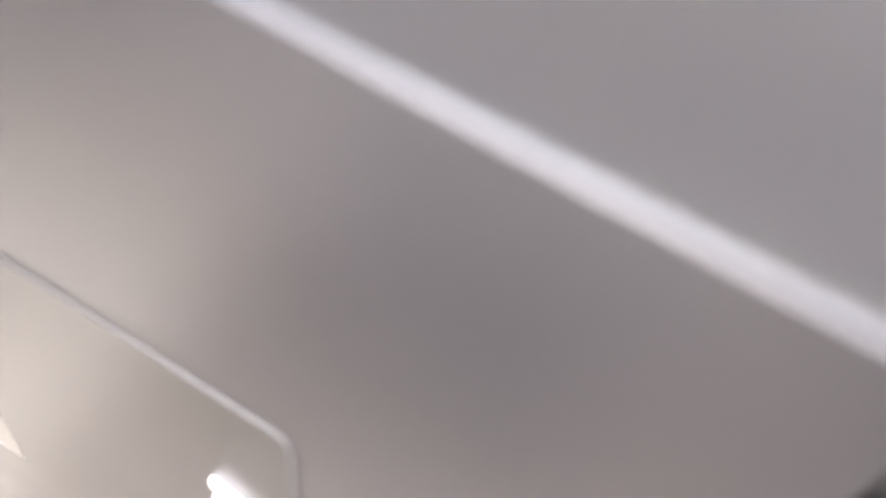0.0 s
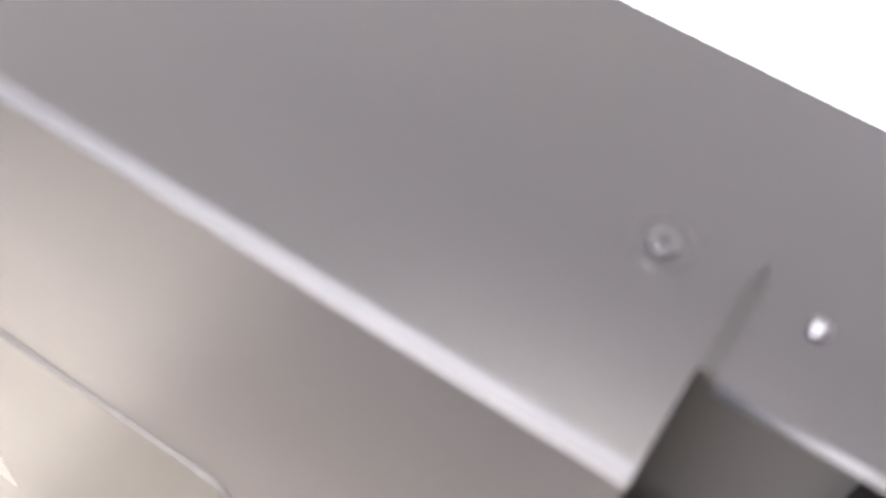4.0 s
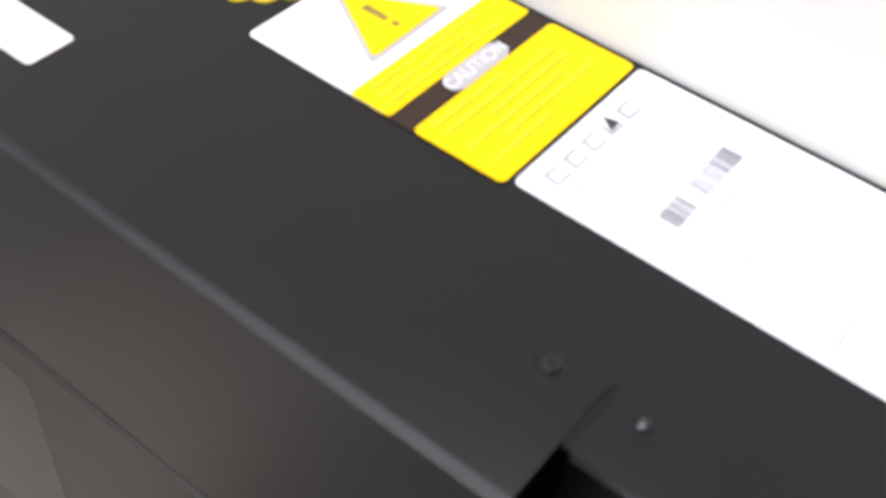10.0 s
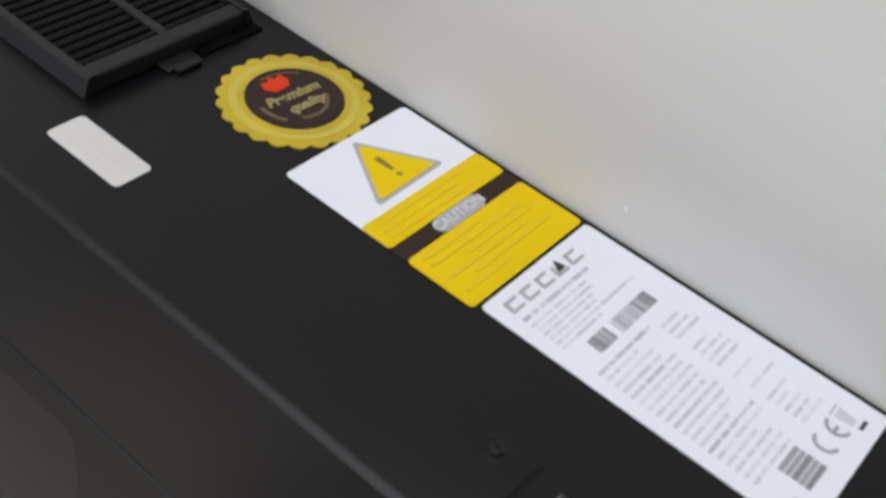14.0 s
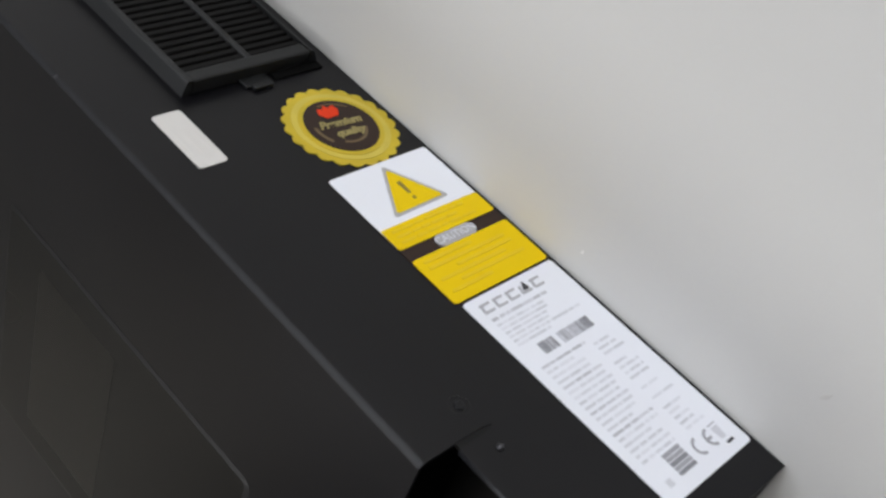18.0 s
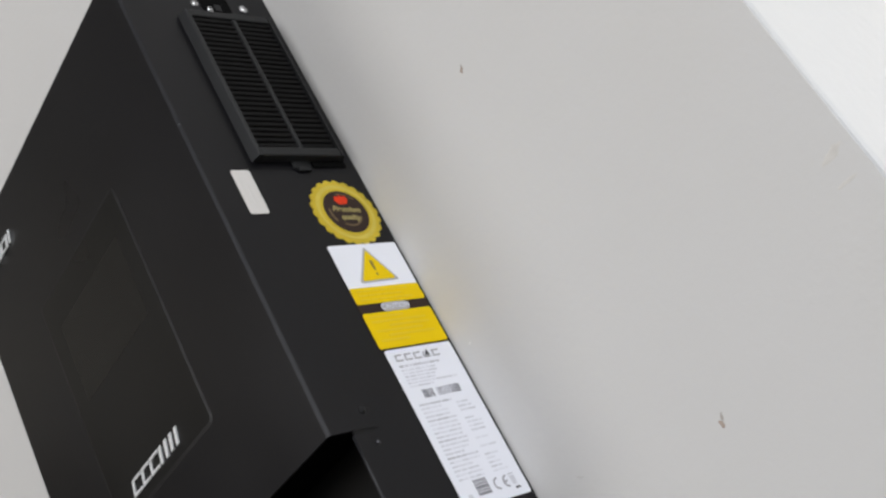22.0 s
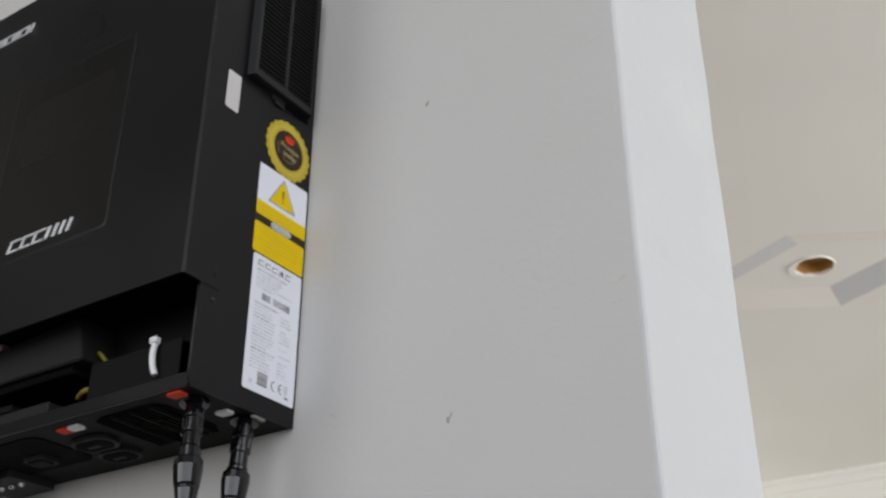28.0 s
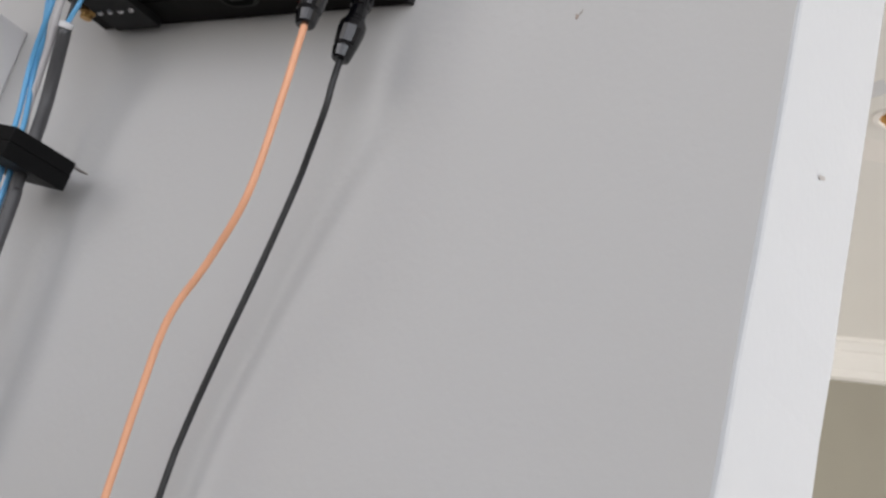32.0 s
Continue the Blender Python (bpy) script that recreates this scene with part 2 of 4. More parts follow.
PALESTAIN = material("grey_smudge", (0.36, 0.335, 0.305), 0.8, vary=0.2, scale=200)
FAINT = material("faint_smudge", (0.535, 0.525, 0.51), 0.8, vary=0.15, scale=200)
YELLOWED = material("yellowed_smear", (0.548, 0.532, 0.502), 0.8, vary=0.1, scale=200)
SCUFF = material("brown_scuff", (0.40, 0.375, 0.355), 0.8, vary=0.2, scale=300)
PLASTER = material("white_speck", (0.70, 0.69, 0.675), 0.7)


# ---------------------------------------------------------------- builders
def mesh_from(name, bm, mat):
    bmesh.ops.recalc_face_normals(bm, faces=bm.faces)
    me = bpy.data.meshes.new(name)
    bm.to_mesh(me)
    bm.free()
    me.materials.append(mat)
    return me


def part(name, bm, mat, parent=None, label=""):
    ob = new(name, mesh_from(name, bm, mat))
    if parent:
        ob.parent = parent
        ob.matrix_parent_inverse = parent.matrix_basis.inverted() if parent.parent is None else Matrix()
    return tagged(ob, label)


def thing(name, place, label, category, group=""):
    ob = new(name)
    ob.empty_display_size = 0.05
    ob.location = place
    return tagged(ob, label, category, group)


def box(x0, x1, y0, y1, z0, z1, bevel=0.0, segments=2, bm=None):
    out = bmesh.new() if bm is None else bm
    made = bmesh.ops.create_cube(out, size=1.0)["verts"]
    for v in made:
        v.co = Vector(((x0 + x1) / 2 + v.co.x * (x1 - x0), (y0 + y1) / 2 + v.co.y * (y1 - y0), (z0 + z1) / 2 + v.co.z * (z1 - z0)))
    if bevel:
        edges = {e for v in made for e in v.link_edges}
        bmesh.ops.bevel(out, geom=list(edges), offset=bevel, segments=segments, affect="EDGES", profile=0.5)
    return out


def prism(points, axis, lo, hi, bm=None):
    """A flat outline pushed along an axis. points: (a, b) in the two other axes, in the order x, y, z."""
    out = bmesh.new() if bm is None else bm

    def at(a, b, c):
        return {"x": (c, a, b), "y": (a, c, b), "z": (a, b, c)}[axis]

    low = [out.verts.new(at(a, b, lo)) for a, b in points]
    high = [out.verts.new(at(a, b, hi)) for a, b in points]
    out.faces.new(low)
    out.faces.new(high)
    for k in range(len(points)):
        out.faces.new((low[k - 1], low[k], high[k], high[k - 1]))
    return out


def rounded(a0, a1, b0, b1, r, n=5):
    pts = []
    for ca, cb, start in ((a1 - r, b1 - r, 0), (a0 + r, b1 - r, 90), (a0 + r, b0 + r, 180), (a1 - r, b0 + r, 270)):
        for k in range(n + 1):
            w = radians(start + 90 * k / n)
            pts.append((ca + r * math.cos(w), cb + r * math.sin(w)))
    return pts


def turned(profile, start, end, seg=24, bm=None):
    """A body of revolution from start towards end; profile: (way along, radius) in metres."""
    out = bmesh.new() if bm is None else bm
    start, end = Vector(start), Vector(end)
    m = (end - start).to_track_quat("Z", "Y").to_matrix()
    rings = []
    for along, r in profile:
        rings.append([out.verts.new(start + m @ Vector((r * math.cos(2 * math.pi * k / seg), r * math.sin(2 * math.pi * k / seg), along))) for k in range(seg)])
    for a, b in zip(rings, rings[1:]):
        for k in range(seg):
            out.faces.new((a[k - 1], a[k], b[k], b[k - 1]))
    out.faces.new(rings[0])
    out.faces.new(rings[-1])
    return out


def smooth(points, steps=8):
    """A Catmull-Rom line through the points."""
    p = [Vector(q) for q in points]
    p = [2 * p[0] - p[1]] + p + [2 * p[-1] - p[-2]]
    out = []
    for a, b, c, d in zip(p, p[1:], p[2:], p[3:]):
        for k in range(steps):
            t = k / steps
            out.append(0.5 * (2 * b + (c - a) * t + (2 * a - 5 * b + 4 * c - d) * t * t + (3 * b - a - 3 * c + d) * t ** 3))
    return out + [p[-2]]


def tube(points, r, seg=12, steps=8):
    out = bmesh.new()
    line = smooth(points, steps)
    rings, side = [], None
    for k, q in enumerate(line):
        way = (line[min(k + 1, len(line) - 1)] - line[max(k - 1, 0)]).normalized()
        side = way.orthogonal().normalized() if side is None else (side - way * side.dot(way)).normalized()
        up = way.cross(side)
        rings.append([out.verts.new(q + r * (math.cos(2 * math.pi * j / seg) * side + math.sin(2 * math.pi * j / seg) * up)) for j in range(seg)])
    for a, b in zip(rings, rings[1:]):
        for j in range(seg):
            f = out.faces.new((a[j - 1], a[j], b[j], b[j - 1]))
            f.smooth = True
    out.faces.new(rings[0])
    out.faces.new(rings[-1])
    return out


def words(name, text, size, m, mat, parent, label="", lean=0.0, bold=0.0):
    """Lettering in the built-in font as a thin mesh; m: its pose."""
    curve = bpy.data.curves.new(name, "FONT")
    curve.body, curve.size, curve.align_x, curve.align_y, curve.extrude = text, size, "CENTER", "CENTER", 0.00008
    curve.shear, curve.offset = lean, bold
    ob = bpy.data.objects.new(name, curve)
    me = bpy.data.meshes.new_from_object(ob)
    bpy.data.objects.remove(ob)
    me.transform(m)
    me.materials.clear()
    me.materials.append(mat)
    out = new(name, me)
    out.parent = parent
    out.matrix_parent_inverse = Matrix() if parent.parent else parent.matrix_basis.inverted()
    return tagged(out, label)


def on_side(y, z, x=0.001, spin=0.0):
    """The pose of lettering on the right side of the case."""
    return Matrix.Translation((x, y, z)) @ Matrix(((0, 0, 1, 0), (1, 0, 0, 0), (0, 1, 0, 0), (0, 0, 0, 1))) @ Matrix.Rotation(radians(spin), 4, "Z")


# ---------------------------------------------------------------- rooms
X0, X1, Y0, Y1, TOP = -3.0, 3.2, -3.4, 4.50, 2.945
HALL = 4.4            # the room in front of the partition is higher
END = 0.2650         # free end of the partition
FACE, BACK = 0.0015, 0.154


def setting(name, bm, mat, label=""):
    return tagged(part(name, bm, mat), label, kind="structure")


setting("floor", box(X0 - 0.15, X1 + 0.15, Y0 - 0.15, Y1 + 0.15, -0.1, 0.0), FLOOR, "brown glazed tile floor")

# partition that carries the inverter: grey painted faces, a white painted end
bm = box(X0, END - 0.004, FACE, BACK, 0.0, HALL)
wall_partition = setting("wall_partition", bm, WALL, "smooth light grey painted partition wall")
# its hand-trowelled corners waver a little
random.seed(21)
wall_end = bmesh.new()
levels = []
for k in range(89):
    z = HALL * k / 88
    a, b = 0.0007 * math.sin(z * 9.0) + random.uniform(-0.0005, 0.0005), 0.0009 * math.sin(z * 6.0 + 1.0) + random.uniform(-0.0006, 0.0006)
    ring = [(END - 0.004, FACE + 0.0005), (END - 0.0025 + a, FACE + 0.001), (END - 0.0014 + a, FACE + 0.003), (END + 0.009 + b, BACK - 0.004), (END + 0.007 + b, BACK), (END - 0.004, BACK)]
    levels.append([wall_end.verts.new((x, y, z)) for x, y in ring])
for low, high in zip(levels, levels[1:]):
    for k in range(6):
        wall_end.faces.new((low[k - 1], low[k], high[k], high[k - 1]))
wall_end.faces.new(levels[0])
wall_end.faces.new(levels[-1])
bm = wall_end
setting("wall_end", bm, REVEAL, "bright white painted end of the partition wall")


def wall_with_opening(name, x, thick, y0, y1, openings, mat, label):
    """A wall across x with openings (y0, y1, z0, z1), in the order of y."""
    out, at = bmesh.new(), y0
    for a, b, lo, hi in openings:
        box(x, x + thick, at, a, 0.0, HALL, bm=out)
        box(x, x + thick, a, b, 0.0, lo, bm=out)
        box(x, x + thick, a, b, hi, HALL, bm=out)
        at = b
    box(x, x + thick, at, y1, 0.0, HALL, bm=out)
    return setting(name, out, mat, label)


west = box(X0 - 0.15, X0, Y0, -2.90, 0.0, 3.25)
for a, b, lo, hi in ((-1.35, BACK, 0.0, 3.25), (-2.90, -1.35, 0.0, 1.95), (-2.90, -1.35, 3.15, 3.25)):
    box(X0 - 0.15, X0, a, b, lo, hi, bm=west)
setting("wall_west", west, UMBER, "brown lower part of the outer wall")
# unseen dark panel, added so that the front cover mirrors a dark area
reflected_panel = setting("unseen_panel_1", box(X0 - 0.15, X0 - 0.08, -2.90, -1.35, 1.95, 3.15), DARKPANEL, "unseen dark panel added in the outer wall to darken reflections")
for y0, y1 in ((-2.89, -2.13), (-2.12, -1.36)):
    part("panel_leaf", box(X0 - 0.079, X0 - 0.045, y0, y1, 1.96, 3.14, 0.006), DARKPANEL, reflected_panel)
setting("wall_west_upper", box(X0 - 0.15, X0, Y0, BACK, 3.25, HALL), CREAM, "cream painted upper part of the outer wall")
northwest = box(X0 - 0.15, X0, BACK, 3.13, 0.0, TOP)
for a, b, lo, hi in ((4.37, Y1, 0.0, TOP), (3.13, 4.37, 0.0, 1.38), (3.13, 4.37, 2.62, TOP)):
    box(X0 - 0.15, X0, a, b, lo, hi, bm=northwest)
setting("wall_northwest", northwest, OLIVE, "olive grey painted outer wall of the next room")
wall_with_opening("wall_east", X1, 0.15, Y0, Y1, [(-2.92, -0.28, 1.03, 3.47), (0.98, 3.62, 0.63, 2.47)], WALL, "plain grey outer wall with window openings")
south = box(X0 - 0.15, -2.58, Y0 - 0.15, Y0, 0.0, HALL)
for a, b, lo, hi in ((-0.92, -0.03, 0.0, HALL), (3.13, X1 + 0.15, 0.0, HALL), (-2.58, -0.92, 0.0, 1.22), (-2.58, -0.92, 3.48, HALL), (-0.03, 3.13, 0.0, 1.52), (-0.03, 3.13, 4.18, HALL)):
    box(a, b, Y0 - 0.15, Y0, lo, hi, bm=south)
setting("wall_south", south, WALL, "plain grey outer wall with two window openings")
setting("wall_fascia", box(END + 0.010, X1, FACE, BACK, TOP, HALL), WALL, "plain grey wall above the opening to the next room")
# out of view; its grey is kept low to dim the cover's reflections
setting("ceiling_hall", box(X0 - 0.15, X1 + 0.15, Y0 - 0.15, BACK, HALL, HALL + 0.15), HALLTOP, "plain unseen ceiling of the higher room, darkened to dim reflections")
setting("wall_north", box(X0 - 0.15, X1 + 0.15, Y1, Y1 + 0.15, 0.0, TOP), OLIVE, "olive grey painted far wall of the next room")

# stepped cornice along the far wall
profile = [(Y1, TOP), (Y1 - 0.13, TOP), (Y1 - 0.13, TOP - 0.014), (Y1 - 0.115, TOP - 0.022), (Y1 - 0.095, TOP - 0.050), (Y1 - 0.080, TOP - 0.054), (Y1 - 0.072, TOP - 0.075),
           (Y1 - 0.040, TOP - 0.120), (Y1 - 0.032, TOP - 0.124), (Y1 - 0.028, TOP - 0.157), (Y1, TOP - 0.165)]
setting("trim", prism(profile, "x", X0, X1), CEILING, "white stepped plaster cornice")

# ceiling with a lozenge shaped coffer round an unfitted downlight hole
CX, CY = -0.166, 2.420
IN_A, IN_B, OUT_A, OUT_B, DEEP, HOLE = 0.310, 0.1570, 0.515, 0.265, 0.021, 0.056


def lozenge(a, b, w):
    return 1.0 / (abs(math.cos(w)) / a + abs(math.sin(w)) / b)


def to_rectangle(w):
    c, s = math.cos(w), math.sin(w)
    return min(((X1 - CX) if c > 0 else (X0 - CX)) / c if abs(c) > 1e-9 else 1e9, ((Y1 - CY) if s > 0 else (BACK - CY)) / s if abs(s) > 1e-9 else 1e9)


turns = sorted([2 * math.pi * k / 48 for k in range(48)] + [math.atan2(y - CY, x - CX) % (2 * math.pi) for x in (X0, X1) for y in (BACK, Y1)])
ceiling_mesh = bmesh.new()
rings = []
for radius, z in ((to_rectangle, TOP), (lambda w: lozenge(OUT_A, OUT_B, w), TOP), (lambda w: lozenge(IN_A, IN_B, w), TOP + DEEP), (lambda w: HOLE, TOP + DEEP)):
    rings.append([ceiling_mesh.verts.new((CX + radius(w) * math.cos(w), CY + radius(w) * math.sin(w), z)) for w in turns])
top_ring = [ceiling_mesh.verts.new((v.co.x, v.co.y, TOP + 0.2)) for v in rings[0]]
for a, b in [(top_ring, rings[0])] + list(zip(rings, rings[1:])):
    for k in range(len(turns)):
        ceiling_mesh.faces.new((a[k - 1], a[k], b[k], b[k - 1]))
ceiling_mesh.faces.new(top_ring)
ceiling = setting("ceiling", ceiling_mesh, CEILING, "off-white plaster ceiling with a two-tone lozenge coffer")
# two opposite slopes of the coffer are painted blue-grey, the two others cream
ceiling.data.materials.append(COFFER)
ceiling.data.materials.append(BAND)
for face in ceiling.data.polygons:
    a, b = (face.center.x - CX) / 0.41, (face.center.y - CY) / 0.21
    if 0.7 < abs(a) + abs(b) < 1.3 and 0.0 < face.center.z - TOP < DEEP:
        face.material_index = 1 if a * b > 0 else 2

# the downlight hole: a torn plaster rim and the timber void above
downlight = thing("downlight_hole", (CX, CY, TOP + DEEP), "round empty downlight cut-out with a ragged plaster rim", "light fitting")
rim_mesh = bmesh.new()
random.seed(5)
inner, outer, face, crest = [], [], [], []
for k in range(40):
    w = 2 * math.pi * k / 40
    r_in, r_out = 0.0545 + random.uniform(-0.002, 0.002) - 0.004 * max(0.0, math.cos(w - 3.6)) ** 4, 0.069 + random.uniform(-0.002, 0.002)
    zz = TOP + DEEP
    inner.append(rim_mesh.verts.new((CX + r_in * math.cos(w), CY + r_in * math.sin(w), zz + 0.004)))
    face.append(rim_mesh.verts.new((CX + (r_in + 0.003) * math.cos(w), CY + (r_in + 0.003) * math.sin(w), zz - 0.003)))
    crest.append(rim_mesh.verts.new((CX - 0.007 + (r_out - 0.005) * math.cos(w), CY - 0.005 + (r_out - 0.005) * math.sin(w), zz - 0.005)))
    outer.append(rim_mesh.verts.new((CX - 0.007 + r_out * math.cos(w), CY - 0.005 + r_out * math.sin(w), zz + 0.001)))
for a, b in ((inner, face), (face, crest), (crest, outer)):
    for k in range(40):
        rim_mesh.faces.new((a[k - 1], a[k], b[k], b[k - 1]))
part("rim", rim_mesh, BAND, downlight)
sleeve = bmesh.new()
bmesh.ops.create_cone(sleeve, cap_ends=False, segments=32, radius1=0.0562, radius2=0.0562, depth=0.034, matrix=Matrix.Translation((CX, CY, TOP + DEEP + 0.018)))
part("sleeve", sleeve, TIMBER, downlight, "brown raw edge of the cut-out")
part("void_board", box(CX - 0.065, CX + 0.065, CY - 0.065, CY + 0.065, TOP + DEEP + 0.035, TOP + DEEP + 0.045), TIMBER, downlight, "brown timber above the hole")


# ---------------------------------------------------------------- marks on the walls
def blot(name, place, facing, wide, high, spin, mat, label, seed):
    """A small irregular crust on a wall; facing 'y' on the grey face, 'x' on the white end."""
    random.seed(seed)
    out = bmesh.new()
    n = 14
    phase = random.uniform(0, 6)
    ring, low = [], []
    for k in range(n):
        w = 2 * math.pi * k / n
        r = 0.75 + 0.25 * math.sin(2 * w + phase) + random.uniform(-0.18, 0.18)
        a, b = wide * r * math.cos(w), high * r * math.sin(w)
        c, s = math.cos(radians(spin)), math.sin(radians(spin))
        a, b = a * c - b * s, a * s + b * c
        for lst, f, d in ((low, 1.0, 0.0), (ring, 0.7, min(0.0001, 0.08 * min(wide, high)))):
            lst.append(out.verts.new((place[0] + a * f, place[1] - d, place[2] + b * f) if facing == "y" else (place[0] + d, place[1] + a * f, place[2] + b * f)))
    for k in range(n):
        out.faces.new((low[k - 1], low[k], ring[k], ring[k - 1]))
    out.faces.new(ring)
    return tagged(part(name, out, mat), label, "stain")


blot("wall_stain", (0.1090, FACE, 1.9594), "y", 0.0019, 0.0023, 20, STAIN, "small brown dried splash on the grey wall", 1)
blot("wall_smudge", (0.1102, FACE, 1.9616), "y", 0.0008, 0.0022, -25, PALESTAIN, "thin grey streak running up from a dried splash", 13)
blot("wall_stain", (0.1270, FACE, 1.7098), "y", 0.0020, 0.0024, 30, STAIN, "brown dried splash on the grey wall", 2)
blot("wall_smudge", (0.1290, FACE, 1.7125), "y", 0.0011, 0.0036, -38, PALESTAIN, "grey streak running up from a dried splash", 12)
blot("wall_smudge", (0.2455, FACE, 1.9602), "y", 0.0060, 0.0024, 12, YELLOWED, "faint yellowish smear near the wall's edge", 14)
blot("wall_smudge", (0.2500, FACE, 1.7750), "y", 0.0085, 0.0028, 4, YELLOWED, "faint yellowish smear near the wall's edge", 15)
blot("wall_smudge", (0.2470, FACE, 1.7610), "y", 0.0060, 0.0018, 5, YELLOWED, "faint yellowish smear near the wall's edge", 16)
blot("plaster_speck", (0.0117, FACE, 1.8334), "y", 0.0009, 0.0010, 0, PLASTER, "tiny white plaster speck on the grey wall", 4)
blot("wall_smudge", (0.0338, FACE, 1.7321), "y", 0.0040, 0.0011, -20, FAINT, "faint grey scratch below the inverter's edge", 10)
blot("wall_scuff", (END + 0.0042, 0.0790, 1.6395), "x", 0.0092, 0.0026, 20, SCUFF, "short brownish scuff on the white wall end", 8)

# ---------------------------------------------------------------- inverter
L, F, LOW, SILL, HIGH, LIP = -0.310, -0.115, 1.7278, 1.800, 2.139, -0.0993
SHEET = 0.0014
inverter = thing("solar_inverter", (L / 2, 0.0, LOW), "black powder-coated wall-mounted solar inverter with its wiring cover off", "inverter")

# right side sheet with the slit under the front cover, and the left one
outline = [(LIP, LOW + 0.0015), (LIP + 0.0015, LOW), (FACE - 0.0005, LOW), (FACE - 0.0005, HIGH - 0.006), (FACE - 0.007, HIGH), (LIP, HIGH), (LIP, SILL + 0.0004), (-0.0862, SILL + 0.0004), (-0.0826, SILL - 0.0004), (-0.0824, SILL - 0.0007), (-0.0826, SILL - 0.0010), (-0.0862, SILL - 0.0018), (LIP, SILL - 0.0018)]
part("side_panel", prism(outline, "x", -SHEET, 0.0), COAT, inverter)
# its cut edge along the wiring opening is folded, in the same painted highlight
part("panel_hem", tube([(-0.0011, LIP + 0.0002, LOW + 0.003), (-0.0011, LIP + 0.0002, LOW + 0.030), (-0.0011, LIP + 0.0002, SILL - 0.0024)], 0.0011, 10, 2), EDGE, inverter, "pale hem with a painted highlight")
part("side_panel", prism(outline, "x", L, L + SHEET), COAT, inverter)

# front cover: one bent sheet round both front edges
R = 0.0023


def bent(inset, r):
    pts = [(0.0 - inset, LIP)]
    for k in range(15):
        w = radians(-90 * k / 14)
        pts.append((0.0 - inset - r + r * math.cos(w), F + inset + r + r * math.sin(w)))
    for k in range(15):
        w = radians(-90 - 90 * k / 14)
        pts.append((L + inset + r + r * math.cos(w), F + inset + r + r * math.sin(w)))
    return pts + [(L + inset, LIP)]


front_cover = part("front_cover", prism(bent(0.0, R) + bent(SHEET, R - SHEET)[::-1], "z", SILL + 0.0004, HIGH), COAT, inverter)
# the highlight along the two folds is put into a paler coat colour
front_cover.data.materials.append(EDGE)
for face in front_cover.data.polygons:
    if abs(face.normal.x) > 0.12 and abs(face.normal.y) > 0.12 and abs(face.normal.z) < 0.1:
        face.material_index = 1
part("inner_flange", box(-0.0017, -0.00025, LIP + 0.0006, -0.0800, SILL - 0.006, SILL + 0.008), GROOVE, inverter)
part("inner_flange", box(L + 0.0016, L + 0.0030, LIP + 0.0006, -0.0800, SILL - 0.006, SILL + 0.008), GROOVE, inverter)
part("top_panel", box(L + 0.0016, -0.0016, F + 0.002, 0.0, HIGH - 0.0035, HIGH - 0.001), COAT, inverter)
part("inner_roof", box(L + 0.0016, -0.0016, F + 0.002, 0.0, SILL + 0.012, SILL + 0.014), DARK, inverter)
part("bulkhead", box(-0.1240, -0.0016, -0.0600, -0.0586, LOW + 0.0020, SILL + 0.0118), BULKHEAD, inverter, "dull black sheet across the wiring space")
part("back_panel", box(L + 0.0016, -0.0016, -0.002, 0.0008, LOW + 0.002, HIGH - 0.004), DARK, inverter)

# bottom tray with its upturned lip
part("bottom_panel", box(L + 0.0016, -0.0016, LIP + 0.0022, -0.0005, LOW + 0.0002, LOW + 0.0018), UNDERCOAT, inverter)
part("bottom_lip", box(L + 0.0016, -0.0016, LIP, LIP + 0.002, LOW + 0.0002, LOW + 0.0095, 0.0005), COAT, inverter)

# screws, rivets and chips of the right side
dimple = turned([(-0.0002, 0.0043), (0.00012, 0.0039), (0.00005, 0.0030), (-0.0002, 0.0022)], (0, -0.0866, 1.8108), (1, -0.0866, 1.8108), 28)
case_screw = part("case_screw", dimple, COAT, inverter, "dark countersunk cross-head screw")
head = turned([(0.0, 0.0021), (0.0006, 0.0019), (0.0008, 0.0012)], (0, -0.0866, 1.8108), (1, -0.0866, 1.8108), 20)
part("screw_head", head, DARKSTEEL, case_screw)
part("screw_slot", box(0.0006, 0.0010, -0.0876, -0.0856, 1.8105, 1.8111), EDGE, case_screw)
part("screw_slot", box(0.0006, 0.0010, -0.0869, -0.0863, 1.8098, 1.8118), EDGE, case_screw)
part("rivet", turned([(-0.0005, 0.0014), (0.0004, 0.0014), (0.0010, 0.0010), (0.0013, 0.0004)], (0, -0.0867, 1.7912), (1, -0.0867, 1.7912), 16), RIVET, inverter, "bright domed rivet")
part("rivet", turned([(-0.0005, 0.0013), (0.0002, 0.0012), (0.0003, 0.0005)], (0, -0.0878, 1.7475), (1, -0.0878, 1.7475), 14), DARKSTEEL, inverter)
part("paint_chip", turned([(0.0, 0.0010), (0.0003, 0.0007)], (-0.0007, F + 0.0007, 2.0112), (0.5, F - 0.5, 2.0112), 9), RIVET, inverter, "bare metal chip on the front edge")

